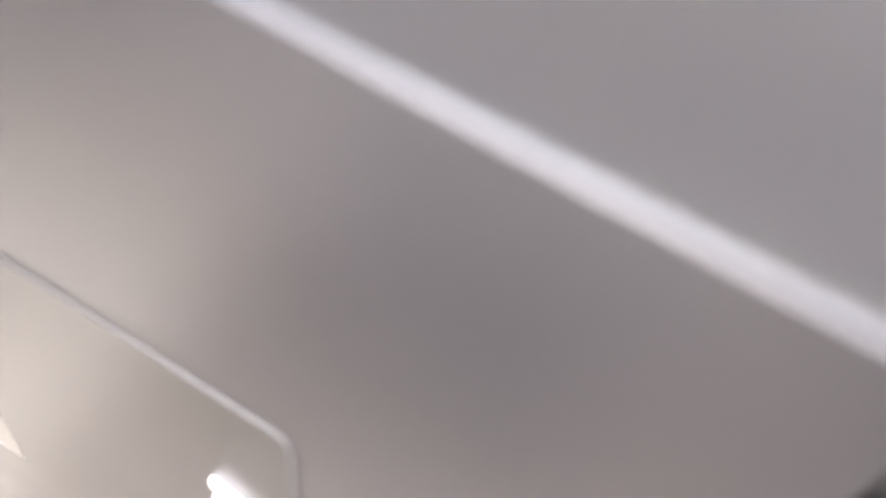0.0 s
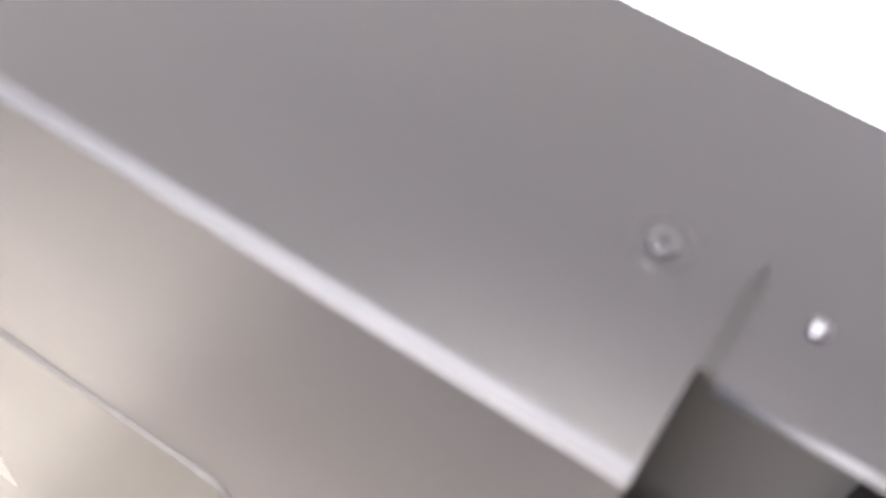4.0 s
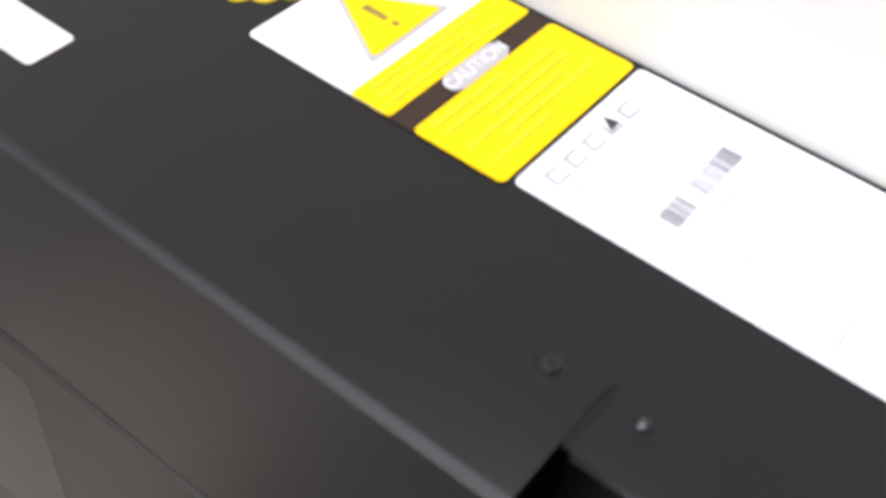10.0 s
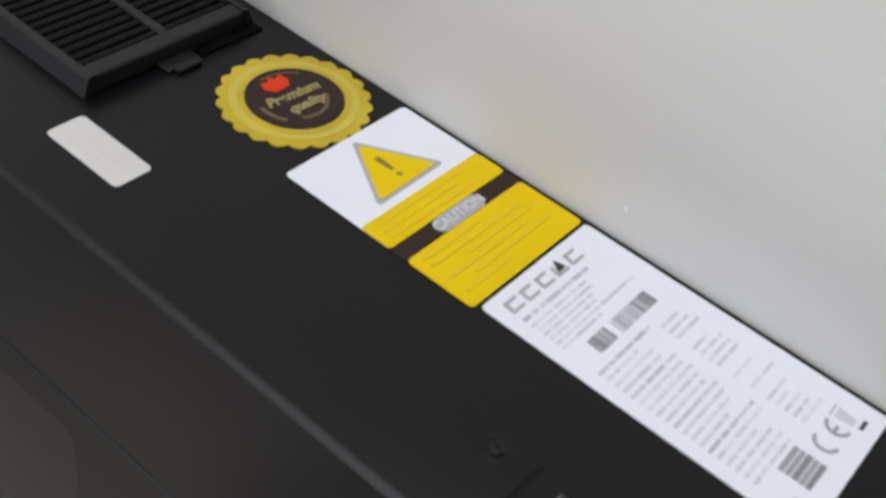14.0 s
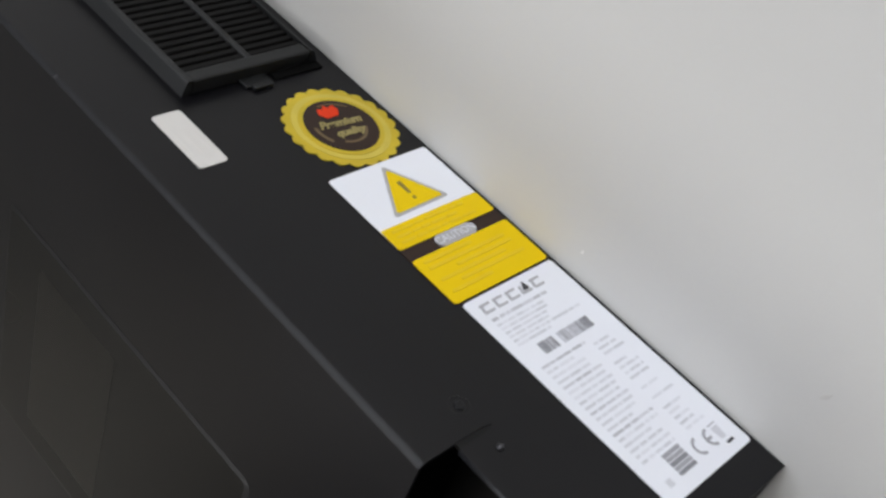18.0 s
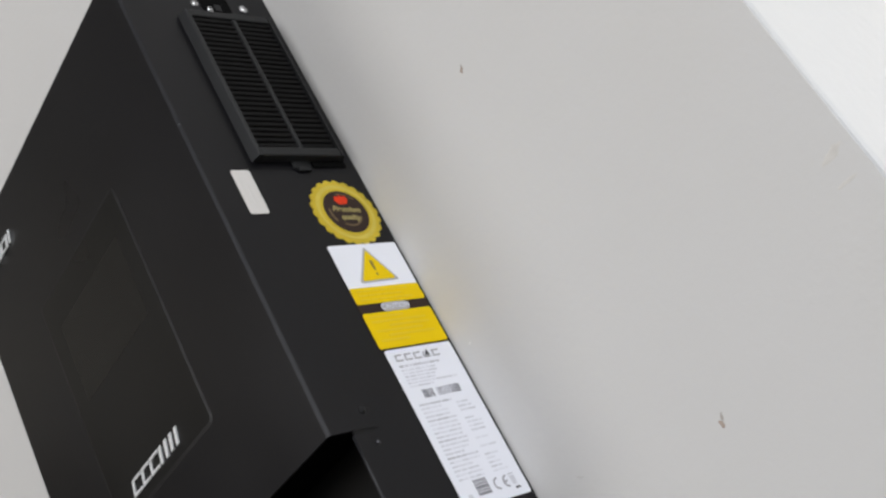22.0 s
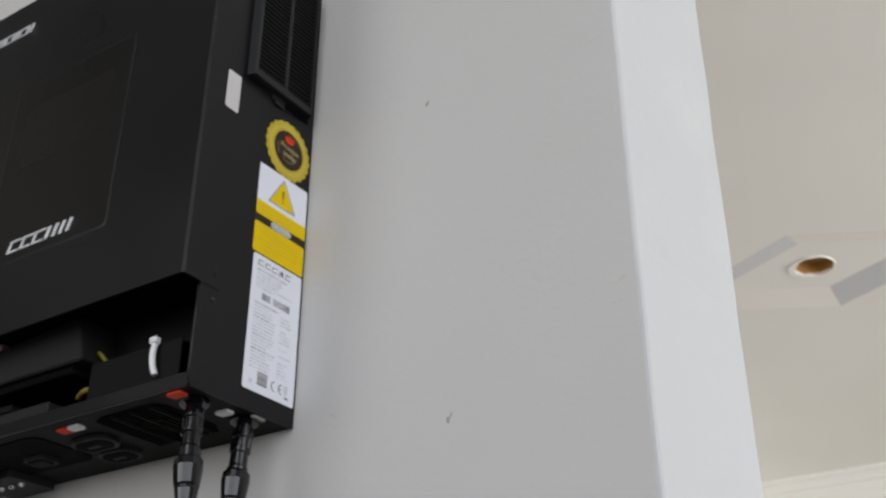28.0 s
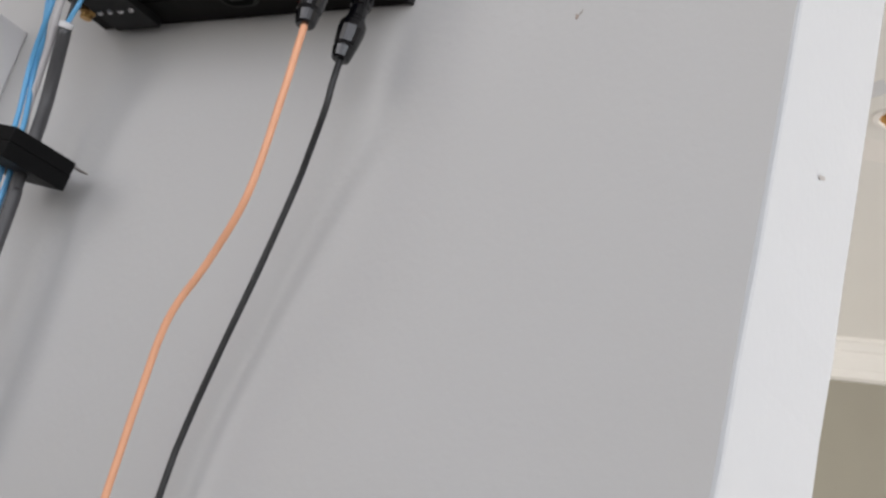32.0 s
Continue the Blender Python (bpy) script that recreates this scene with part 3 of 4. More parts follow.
# ---- dust filter cassette on the right side
FY0, FY1, FZ0, FZ1, FX = -0.0772, -0.0065, 1.9822, 2.1050, 0.0072
frame_mesh = bmesh.new()
prism([(0.0, FY0), (FX - 0.0012, FY0 + 0.0018), (FX - 0.0003, FY0 + 0.0023), (FX, FY0 + 0.0030), (FX, FY0 + 0.0044), (0.0, FY0 + 0.0044)], "z", FZ0, FZ1, bm=frame_mesh)
dust_filter = part("dust_filter", frame_mesh, FILTER, inverter, "black louvred plastic dust filter")
for name, y0, y1, z0, z1 in (("filter_rail", FY0 + 0.0044, FY1 - 0.0052, FZ0, FZ0 + 0.0065), ("filter_rail", FY0 + 0.0044, FY1 - 0.0052, FZ1 - 0.0055, FZ1),
                             ("filter_rib", -0.0418, -0.0385, FZ0 + 0.006, FZ1 - 0.005)):
    part(name, box(0.0, FX - (0.0006 if name == "filter_rib" else 0.0002), y0, y1, z0, z1, 0.0009), FILTER, dust_filter)
part("filter_rail", prism([(0.0, FY1), (FX - 0.0012, FY1 - 0.0026), (FX, FY1 - 0.0040), (FX, FY1 - 0.0053), (0.0, FY1 - 0.0053)], "z", FZ0, FZ1), FILTER, dust_filter)
part("filter_mesh", box(0.0, 0.0025, FY0 + 0.006, FY1 - 0.004, FZ0 + 0.005, FZ1 - 0.005), SLATS_COAT, dust_filter)
SLATS = 26
pitch = (FZ1 - FZ0 - 0.0125) / SLATS
for y0, y1 in ((FY0 + 0.0044, -0.0418), (-0.0385, FY1 - 0.0053)):
    slat = box(0.0022, FX - 0.0012, y0, y1, -pitch * 0.35, pitch * 0.35, 0.0004, 1)
    me = mesh_from("slat", slat, SLATS_COAT)
    for k in range(SLATS):
        ob = new("slat", me)
        ob.location = (0, 0, FZ0 + 0.0068 + (k + 0.5) * pitch)
        ob.parent = dust_filter
part("clip_tab", box(0.0, 0.0014, -0.0490, -0.0355, FZ0 - 0.0056, FZ0 + 0.0005, 0.0005), FILTER, dust_filter)
part("clip_lug", box(0.0, 0.0022, -0.0465, -0.0365, FZ0 - 0.0080, FZ0 - 0.0050, 0.0007), FILTER, dust_filter)
part("filter_gap", box(0.0, 0.0009, -0.0330, -0.0070, FZ0 - 0.0046, FZ0 - 0.0003), DARK, dust_filter)

# ---- slot and screws above the filter
slot = part("cable_slot", prism(rounded(-0.0545, -0.0320, 2.1130, 2.1262, 0.0018), "x", 0.0, 0.0005), DARK, inverter, "dark recessed slot")
part("slot_tab", box(0.0, 0.0009, -0.0450, -0.0400, 2.1135, 2.1192, 0.0003), DARKSTEEL, slot)
for y, z, r in ((-0.0592, 2.1184, 0.0026), (-0.0494, 2.1142, 0.0024), (-0.0212, 2.1180, 0.0032)):
    s = part("pan_screw", turned([(0.0, r), (0.0010, r * 0.95), (0.0018, r * 0.6), (0.0020, r * 0.25)], (0, y, z), (1, y, z), 18), STEEL, inverter, "bright pan-head screw")
    part("screw_recess", box(0.0017, 0.0022, y - r * 0.5, y + r * 0.5, z - 0.0003, z + 0.0003), DARK, s)

# ---- mounting ear above the top
ear = part("mounting_ear", prism([(-0.0880, HIGH - 0.004), (-0.0205, HIGH - 0.004), (-0.0205, 2.1600), (-0.0290, 2.1770), (-0.0840, 2.1810), (-0.0880, 2.1770)], "x", -0.0042, -0.0018), COAT, inverter, "black sheet-metal mounting ear")
part("ear_slot", box(-0.0019, -0.0014, -0.0830, -0.0240, HIGH + 0.0010, HIGH + 0.0052), DARK, ear)
part("ear_screw", turned([(0.0, 0.0030), (0.0010, 0.0028), (0.0017, 0.0015)], (-0.0018, -0.0440, 2.1700), (1, -0.0440, 2.1700), 16), STEEL, ear, "bright screw")

# ---- small white tag
tag = part("white_tag", prism(rounded(-0.0958, -0.0825, 1.9432, 1.9757, 0.0017), "x", 0.0, 0.0004), TAG, inverter, "small worn white barcode tag")
for k in range(3):
    part("faded_print", box(0.0003, 0.0005, -0.0935 + 0.004 * k, -0.0915 + 0.004 * k, 1.950, 1.968 - 0.003 * k), FADED, tag)

# ---- round gold seal
SY, SZ, SR = -0.0264, 1.9419, 0.0248


def scalloped(r, depth, waves, n=264):
    return [(SY + (r + depth * abs(math.cos(waves * math.pi * k / n))) * math.cos(2 * math.pi * k / n), SZ + (r + depth * abs(math.cos(waves * math.pi * k / n))) * math.sin(2 * math.pi * k / n)) for k in range(n)]


def disc(r, n=48):
    return [(SY + r * math.cos(2 * math.pi * k / n), SZ + r * math.sin(2 * math.pi * k / n)) for k in range(n)]


seal = part("gold_seal", prism(scalloped(SR - 0.0013, 0.0018, 22), "x", 0.0, 0.0004), GOLD, inverter, "round scalloped gold quality seal with a brown centre")
part("seal_ring", prism(disc(0.0212), "x", 0.0003, 0.0006), PALEGOLD, seal)
part("seal_ring", prism(disc(0.0184), "x", 0.0005, 0.0008), GOLD, seal)
part("seal_centre", prism(disc(0.0162), "x", 0.0007, 0.0010), BROWN, seal, "dark brown printed centre")
leaf = [(-0.0052, 0.0), (-0.0040, 0.0032), (-0.0012, 0.0024), (0.0, 0.0046), (0.0014, 0.0024), (0.0042, 0.0034), (0.0052, 0.0002), (0.0030, -0.0030), (-0.0030, -0.0032)]
part("red_emblem", prism([(SY + 0.0002 + a, SZ + 0.0088 + b) for a, b in leaf], "x", 0.0009, 0.0012), RED, seal, "red printed emblem")
words("gold_script", "Premium", 0.0058, on_side(SY + 0.0003, SZ + 0.0016, 0.0011, -5), OLDGOLD, seal, "dull gold lettering", 0.35, 0.00022)
words("gold_script", "quality", 0.0054, on_side(SY + 0.0008, SZ - 0.0046, 0.0011, -5), OLDGOLD, seal, "dull gold lettering", 0.35, 0.00022)
for start, wide, r, t in ((168, 46, 0.0132, 0.0016), (238, 96, 0.0112, 0.0012), (40, 60, 0.0140, 0.0007)):
    turn = [radians(start + wide * k / 11) for k in range(12)]
    arc = [(SY + r * math.cos(w), SZ + r * math.sin(w)) for w in turn] + [(SY + (r - t) * math.cos(w), SZ + (r - t) * math.sin(w)) for w in turn[::-1]]
    part("gold_flourish", prism(arc, "x", 0.0009, 0.0011), FLOURISH, seal)

# ---- caution label
CY0, CY1 = -0.0550, -0.0010
caution = part("caution_label", prism(rounded(CY0, CY1, 1.8440, 1.9172, 0.0016), "x", 0.0, 0.0003), BROWN, inverter, "white and yellow warning sticker")
part("white_field", prism(rounded(CY0 + 0.0001, CY1 - 0.0001, 1.8750, 1.9171, 0.0016), "x", 0.0002, 0.0005), WHITE, caution)
part("yellow_band", prism(rounded(CY0 + 0.0001, CY1 - 0.0001, 1.8746, 1.8860, 0.0012), "x", 0.0004, 0.0007), YELLOW, caution)
part("yellow_field", prism(rounded(CY0 + 0.0001, CY1 - 0.0001, 1.8442, 1.8683, 0.0016), "x", 0.0002, 0.0006), YELLOW, caution)


def triangle(grow, x0, x1, mat, name, n=4):
    c = Vector((-0.0286, 1.8976))
    pts = [Vector(q) for q in ((-0.0282, 1.9128), (-0.0420, 1.8902), (-0.0150, 1.8908))]
    out = []
    for q in pts:
        d = q - c
        a = math.atan2(d.y, d.x)
        tip = c + d * grow
        for k in range(n):
            w = a + radians(-60 + 120 * k / (n - 1))
            out.append(tuple(tip - d.normalized() * 0.0012 + Vector((math.cos(w), math.sin(w))) * 0.0010))
    return part(name, prism(out, "x", x0, x1), mat, caution)


triangle(1.10, 0.0004, 0.0007, GREYRIM, "triangle_rim")
triangle(0.93, 0.0006, 0.0009, YELLOW, "triangle")
part("exclamation_mark", prism([(-0.0291, 1.8974), (-0.0277, 1.8974), (-0.0273, 1.9044), (-0.0295, 1.9044)], "x", 0.0008, 0.0011), OCHREINK, caution)
part("exclamation_mark", prism([(-0.0291, 1.8939), (-0.0277, 1.8939), (-0.0277, 1.8955), (-0.0291, 1.8955)], "x", 0.0008, 0.0011), OCHREINK, caution)
part("word_plate", prism(rounded(-0.0384, -0.0170, 1.8683, 1.8743, 0.0028), "x", 0.0005, 0.0009), GREYRIM, caution)
words("caution_word", "CAUTION", 0.0049, on_side(-0.0277, 1.8713, 0.0010), PALEINK, caution, "pale grey lettering")
random.seed(3)
for z, full in ((1.8834, 0.9), (1.8804, 0.8), (1.8774, 0.92)):
    y = CY0 + 0.004
    while y < CY0 + 0.047 * full:
        w = random.uniform(0.003, 0.008)
        part("print_line", box(0.0006, 0.0009, y, min(y + w, CY1 - 0.004), z - 0.0006, z + 0.0006), YELLOWINK, caution)
        y += w + 0.001
for z, a, b in ((1.8655, 0.004, 0.030), (1.8622, 0.004, 0.046), (1.8590, 0.016, 0.047), (1.8558, 0.004, 0.040), (1.8526, 0.012, 0.048), (1.8494, 0.004, 0.026)):
    part("print_line", box(0.0005, 0.0008, CY0 + a, CY0 + b, z - 0.0007, z + 0.0007), YELLOWINK, caution)

# ---- rating label
RY0, RY1, RZ0, RZ1 = -0.0528, -0.0010, 1.7420, 1.8430
rating = part("rating_label", prism(rounded(RY0, RY1, RZ0, RZ1, 0.0016), "x", 0.0, 0.0004), WHITE, inverter, "white rating plate sticker with grey print")


def ink(y0, y1, z0, z1, mat=None, name="print_line"):
    part(name, box(0.0003, 0.0006, y0, y1, z0, z1), mat or INK, rating)


# maker's mark as plain shapes
for k in range(5):
    y = -0.0480 + 0.0072 * k
    lean = 0.0007
    for z0, z1, ya, yb in ((1.8349, 1.8359, 0.0, 0.0054), (1.8384, 1.8394, 0.0, 0.0054), (1.8356, 1.8388, 0.0, 0.0012)):
        if k == 3 and z0 > 1.838:
            continue
        part("logo_shape", prism([(y + ya, z0), (y + yb, z0), (y + yb + lean, z1), (y + ya + lean, z1)], "x", 0.0003, 0.0006), LOGOINK, rating)
part("logo_shape", prism([(-0.0250, 1.8362), (-0.0216, 1.8362), (-0.0226, 1.8400)], "x", 0.0007, 0.0010), BLACKINK, rating)
random.seed(8)


def text_row(z, y0, y1, h=0.0011, mat=None):
    y = y0
    while y < y1 - 0.001:
        w = min(random.uniform(0.002, 0.0065), y1 - y)
        ink(y, y + w, z - h / 2, z + h / 2, mat)
        y += w + random.uniform(0.0005, 0.0011)


text_row(1.8316, -0.0478, -0.0165, 0.0013)
for k in range(6):
    text_row(1.8288 - 0.0021 * k, -0.0478, -0.0200 - 0.0018 * k, 0.0010, PALEINK)
text_row(1.8204, -0.0258, -0.0085, 0.0011, PALEINK)
# the bar code: two heavy blocks with a paler stretch between
y = -0.0410
while y < -0.0125:
    w = random.choice((0.0004, 0.0006, 0.0010))
    heavy = y < -0.0335 or y > -0.0200
    if not -0.0328 < y < -0.0312:
        ink(y, y + w, 1.8100, 1.8152, BARINK if heavy else MIDINK, "barcode_bar")
    y += w + random.choice((0.0003, 0.0004, 0.0006) if heavy else (0.0004, 0.0006, 0.0008))
rows_left = [1.8062 - 0.00262 * k for k in range(19)]
for k, z in enumerate(rows_left):
    heavy = k in (0, 4, 9, 13)
    text_row(z, -0.0480, -0.0300 + random.uniform(-0.004, 0.006) + (0.006 if heavy else 0), 0.0011, INK if heavy else PALEINK)
    if k not in (0, 4, 9, 11, 13):
        text_row(z, -0.0205, -0.0110 + random.uniform(-0.003, 0.004), 0.0011, PALEINK)
for z0, z1, mat in ((1.7478, 1.7494, BARINK), (1.7497, 1.7513, MIDINK), (1.7516, 1.7534, BARINK), (1.7537, 1.7552, MIDINK), (1.7555, 1.7572, MIDINK)):
    ink(-0.0392, -0.0292, z0, z1, mat, "approval_mark")


def arc_mark(cy, cz, r, w):
    """A thick half ring, open towards +y."""
    ends = [radians(90 + 18 * k) for k in range(11)]
    line = [(cy + r * math.cos(q), cz + r * math.sin(q)) for q in ends] + [(cy + (r - w) * math.cos(q), cz + (r - w) * math.sin(q)) for q in ends[::-1]]
    return prism(line, "x", 0.0003, 0.0006)


# the CE mark: two thick half rings, the second with a bar
for name, cy in (("ce_mark", -0.0216), ("ce_mark", -0.0142)):
    mark = part(name, arc_mark(cy, 1.7516, 0.0038, 0.0011), MIDINK, rating, "grey CE mark")
part("ce_bar", box(0.0003, 0.0006, -0.0172, -0.0145, 1.7510, 1.7521), MIDINK, mark)
part("bin_mark", prism([(-0.0114, 1.7486), (-0.0086, 1.7486), (-0.0080, 1.7540), (-0.0120, 1.7540)], "x", 0.0003, 0.0006), INK, rating)
ink(-0.0124, -0.0076, 1.7548, 1.7554, INK, "bin_mark")
ink(-0.0108, -0.0070, 1.7460, 1.7472, BLACKINK, "bin_mark")
ink(-0.0470, -0.0440, 1.7470, 1.7500, PALEINK, "approval_mark")

# ---- front: recessed screen surround, screen, silver marks
GX0, GX1 = -0.226, -0.0845


def chamfered(x0, x1, z0, z1, r, cut, y0, y1):
    """A plate on the front with a sloping edge all round."""
    out = bmesh.new()
    low = [out.verts.new((a, y0, b)) for a, b in rounded(x0, x1, z0, z1, r)]
    high = [out.verts.new((a, y1, b)) for a, b in rounded(x0 + cut, x1 - cut, z0 + cut, z1 - cut, max(r - cut, 0.0003))]
    for k in range(len(low)):
        out.faces.new((low[k - 1], low[k], high[k], high[k - 1]))
    out.faces.new(low)
    out.faces.new(high)
    return out


surround = part("screen_surround", chamfered(GX0, GX1, 1.8600, 2.0360, 0.0056, 0.0026, F - 0.0001, F - 0.0006), BEZEL, inverter, "black glossy screen surround")
surround.data.materials.append(GLASSEDGE)
for face in surround.data.polygons:
    if 0.02 < abs(face.normal.x) + abs(face.normal.z) < 1.6 and abs(face.normal.y) > 0.3 and len(face.vertices) == 4:
        face.material_index = 1
part("screen", chamfered(GX0 + 0.019, GX1 - 0.018, 1.9480, 2.0080, 0.0012, 0.0001, F - 0.0004, F - 0.00067), SCREEN, surround, "dark glossy blank screen")


def silver_mark(x0, x1, z0, z1, widths, name, label):
    """A maker's mark as a row of plain leaning silver shapes, hollow or solid by turns."""
    mark, lean, x, total = None, 0.35, x0, sum(w for w, _ in widths)
    bar = (z1 - z0) * 0.18
    for w, hollow in widths:
        step = (x1 - x0) * w / total
        a, b, shift = x, x + step * 0.86, lambda z: (z - z0) * lean
        pieces = [(a, b, z0, z0 + bar), (a, b, z1 - bar, z1), (a, a + bar * 1.2, z0 + bar * 0.8, z1 - bar * 0.8)] if hollow else [(a, a + (b - a) * 0.24, z0, z1), (a + (b - a) * 0.60, a + (b - a) * 0.84, z0, z1)]
        for p0, p1, q0, q1 in pieces:
            out = prism([(p0 + shift(q0), q0), (p1 + shift(q0), q0), (p1 + shift(q1), q1), (p0 + shift(q1), q1)], "y", F - 0.0019, F - 0.0005)
            bmesh.ops.bevel(out, geom=list(out.edges), offset=0.0003, segments=2, affect="EDGES")
            ob = part(name if mark is None else "mark_shape", out, CHROME, mark or inverter, label if mark is None else "")
            mark = mark or ob
        x += step
    return mark


silver_mark(-0.1950, -0.1215, 1.8688, 1.8792, ((1.1, True), (1.0, True), (1.1, True), (1.2, False), (1.1, False)), "maker_mark", "raised silver maker's mark as plain shapes")
silver_mark(-0.2860, -0.2260, 2.1000, 2.1090, ((1.0, True), (0.8, False), (1.0, True), (0.8, False), (1.0, True), (1.0, False)), "model_mark", "raised silver model mark as plain shapes")

# ---- wiring space behind the missing cover
cover_shape = prism([(-0.2395, 1.8040), (-0.2345, 1.7765), (-0.1190, 1.7760), (-0.1280, 1.8105)], "y", -0.0900, -0.0350)
bmesh.ops.bevel(cover_shape, geom=list(cover_shape.edges), offset=0.0009, segments=2, affect="EDGES")
relay = part("terminal_cover", cover_shape, GREYBOX, inverter, "dark grey terminal cover")
part("cover_ledge", box(-0.2330, -0.1320, -0.0870, -0.0400, 1.7690, 1.7744, 0.001), DARK, relay)
part("terminal_shield", box(-0.1100, -0.0230, -0.0880, -0.0862, LOW + 0.0102, 1.7700, 0.0004), MATTE, inverter, "dark grey flat shield")
part("shield_rail", box(-0.1100, -0.0230, -0.0858, -0.0500, 1.7670, 1.7688, 0.0004), DARK, inverter)
part("cable_tie", tube([(-0.0425, -0.0900, 1.7465), (-0.0446, -0.0912, 1.7540), (-0.0457, -0.0912, 1.7620), (-0.0455, -0.0905, 1.7700)], 0.0022, 10), CASEWHITE, inverter, "white plastic tie")
part("tie_head", box(-0.0490, -0.0425, -0.0935, -0.0880, 1.7690, 1.7740, 0.0012), CASEWHITE, inverter)
part("terminal_row", box(-0.2980, -0.2400, -0.0880, -0.0620, LOW + 0.0022, LOW + 0.0230, 0.001), GREYBOX, inverter, "black screw terminal row")
for k in range(3):
    part("terminal_screw", turned([(0.0, 0.0032), (0.0012, 0.0030), (0.0016, 0.0014)], (-0.2860 + 0.017 * k, -0.0750, LOW + 0.0230), (-0.2860 + 0.017 * k, -0.0750, 3.0), 12), STEEL, inverter)
part("fuse_holder", box(-0.2130, -0.1500, -0.0885, -0.0500, LOW + 0.0022, LOW + 0.0235, 0.001), GREYBOX, inverter, "dusty dark grey fuse holder")
part("fuse_cap", box(-0.2060, -0.1900, -0.0900, -0.0720, LOW + 0.0236, LOW + 0.0290, 0.001), MATTE, inverter)
part("yellow_jumper", tube([(-0.1290, -0.0800, 1.7520), (-0.1180, -0.0845, 1.7530), (-0.1080, -0.0820, 1.7540)], 0.0022, 8), YELLOWWIRE, inverter)
part("yellow_jumper", tube([(-0.1270, -0.0700, 1.7880), (-0.1180, -0.0760, 1.7840), (-0.1120, -0.0720, 1.7760)], 0.0018, 8), YELLOWWIRE, inverter)
for name, mat, r, pts in (
    ("brown_wire", BROWNWIRE, 0.0026, [(-0.2735, -0.0780, 1.8110), (-0.2728, -0.0870, 1.8000), (-0.2700, -0.0885, 1.7830), (-0.2715, -0.0880, 1.7690), (-0.2790, -0.0840, 1.7580), (-0.2830, -0.0780, 1.7500)]),
    ("brown_wire", BROWNWIRE, 0.0024, [(-0.2660, -0.0860, 1.7720), (-0.2700, -0.0900, 1.7660), (-0.2780, -0.0900, 1.7620), (-0.2840, -0.0860, 1.7540)]),
    ("dark_wire", BLACKCABLE, 0.0030, [(-0.2620, -0.0880, 1.7640), (-0.2560, -0.0905, 1.7570), (-0.2480, -0.0890, 1.7520), (-0.2400, -0.0820, 1.7500)]),
    ("blue_wire", DEEPBLUE, 0.0026, [(-0.2620, -0.0800, 1.8115), (-0.2560, -0.0875, 1.8030), (-0.2376, -0.0895, 1.7880), (-0.2245, -0.0905, 1.7795), (-0.2215, -0.0915, 1.7735)]),
    ("blue_wire", DEEPBLUE, 0.0026, [(-0.2430, -0.0800, 1.7880), (-0.2485, -0.0880, 1.7800), (-0.2520, -0.0880, 1.7640), (-0.2560, -0.0800, 1.7500)]),
    ("green_wire", GREENWIRE, 0.0026, [(-0.2860, -0.0700, 1.8110), (-0.2840, -0.0800, 1.8020), (-0.2560, -0.0830, 1.7930), (-0.2455, -0.0860, 1.7820), (-0.2365, -0.0875, 1.7715)]),
    ("pink_wire", PINKWIRE, 0.0034, [(-0.2240, -0.0740, 1.8118), (-0.2220, -0.0820, 1.8105), (-0.2190, -0.0905, 1.8065)]),
    ("dark_wire", BLACKCABLE, 0.0028, [(-0.2900, -0.0660, 1.8100), (-0.2890, -0.0780, 1.7860), (-0.2900, -0.0800, 1.7650), (-0.2930, -0.0760, 1.7500)]),
):
    part(name, tube(pts, r, 10), mat, inverter)
part("wire_ferrule", tube([(-0.2510, -0.0925, 1.7700), (-0.2380, -0.0930, 1.7640)], 0.0024, 10), CASEWHITE, inverter, "white wire ferrule")
part("wire_ferrule", tube([(-0.2215, -0.0915, 1.7740), (-0.2213, -0.0918, 1.7690)], 0.0027, 10), STEEL, inverter)
for y, z in ((-0.0905, 1.7840), (-0.0930, 1.7480)):
    part("wall_screw", turned([(0.0, 0.0022), (0.0012, 0.0018)], (L + SHEET, y, z), (1, y, z), 12), STEEL, inverter)

# ---- underside: ports, vents, stickers
UNDER = LOW - 0.0002


def under(name, outline_points, mat, label="", deep=0.0012):
    return part(name, prism(outline_points, "z", UNDER - deep, UNDER + 0.0006), mat, inverter, label)


def ring_points(cx, cy, r, n=28):
    return [(cx + r * math.cos(2 * math.pi * k / n), cy + r * math.sin(2 * math.pi * k / n)) for k in range(n)]


fan = under("fan_opening", rounded(-0.1020, -0.0380, -0.0880, -0.0260, 0.012), DARK, "square fan opening behind thin black bars", 0.0004)
part("fan_hub", prism(ring_points(-0.0670, -0.0560, 0.0130), "z", UNDER - 0.0007, UNDER), BRASS, fan, "brass coloured fan hub label")
for k in range(13):
    x = -0.0970 + 0.0045 * k
    part("fan_bar", box(x - 0.0010, x + 0.0010, -0.0870, -0.0270, UNDER - 0.0020, UNDER - 0.0006, 0.0003, 1), UNDERCOAT if k % 4 == 3 else DARK, fan)
under("connector_recess", rounded(-0.2420, -0.1600, -0.0880, -0.0300, 0.010), DARK, "black recessed connector bay", 0.0004)
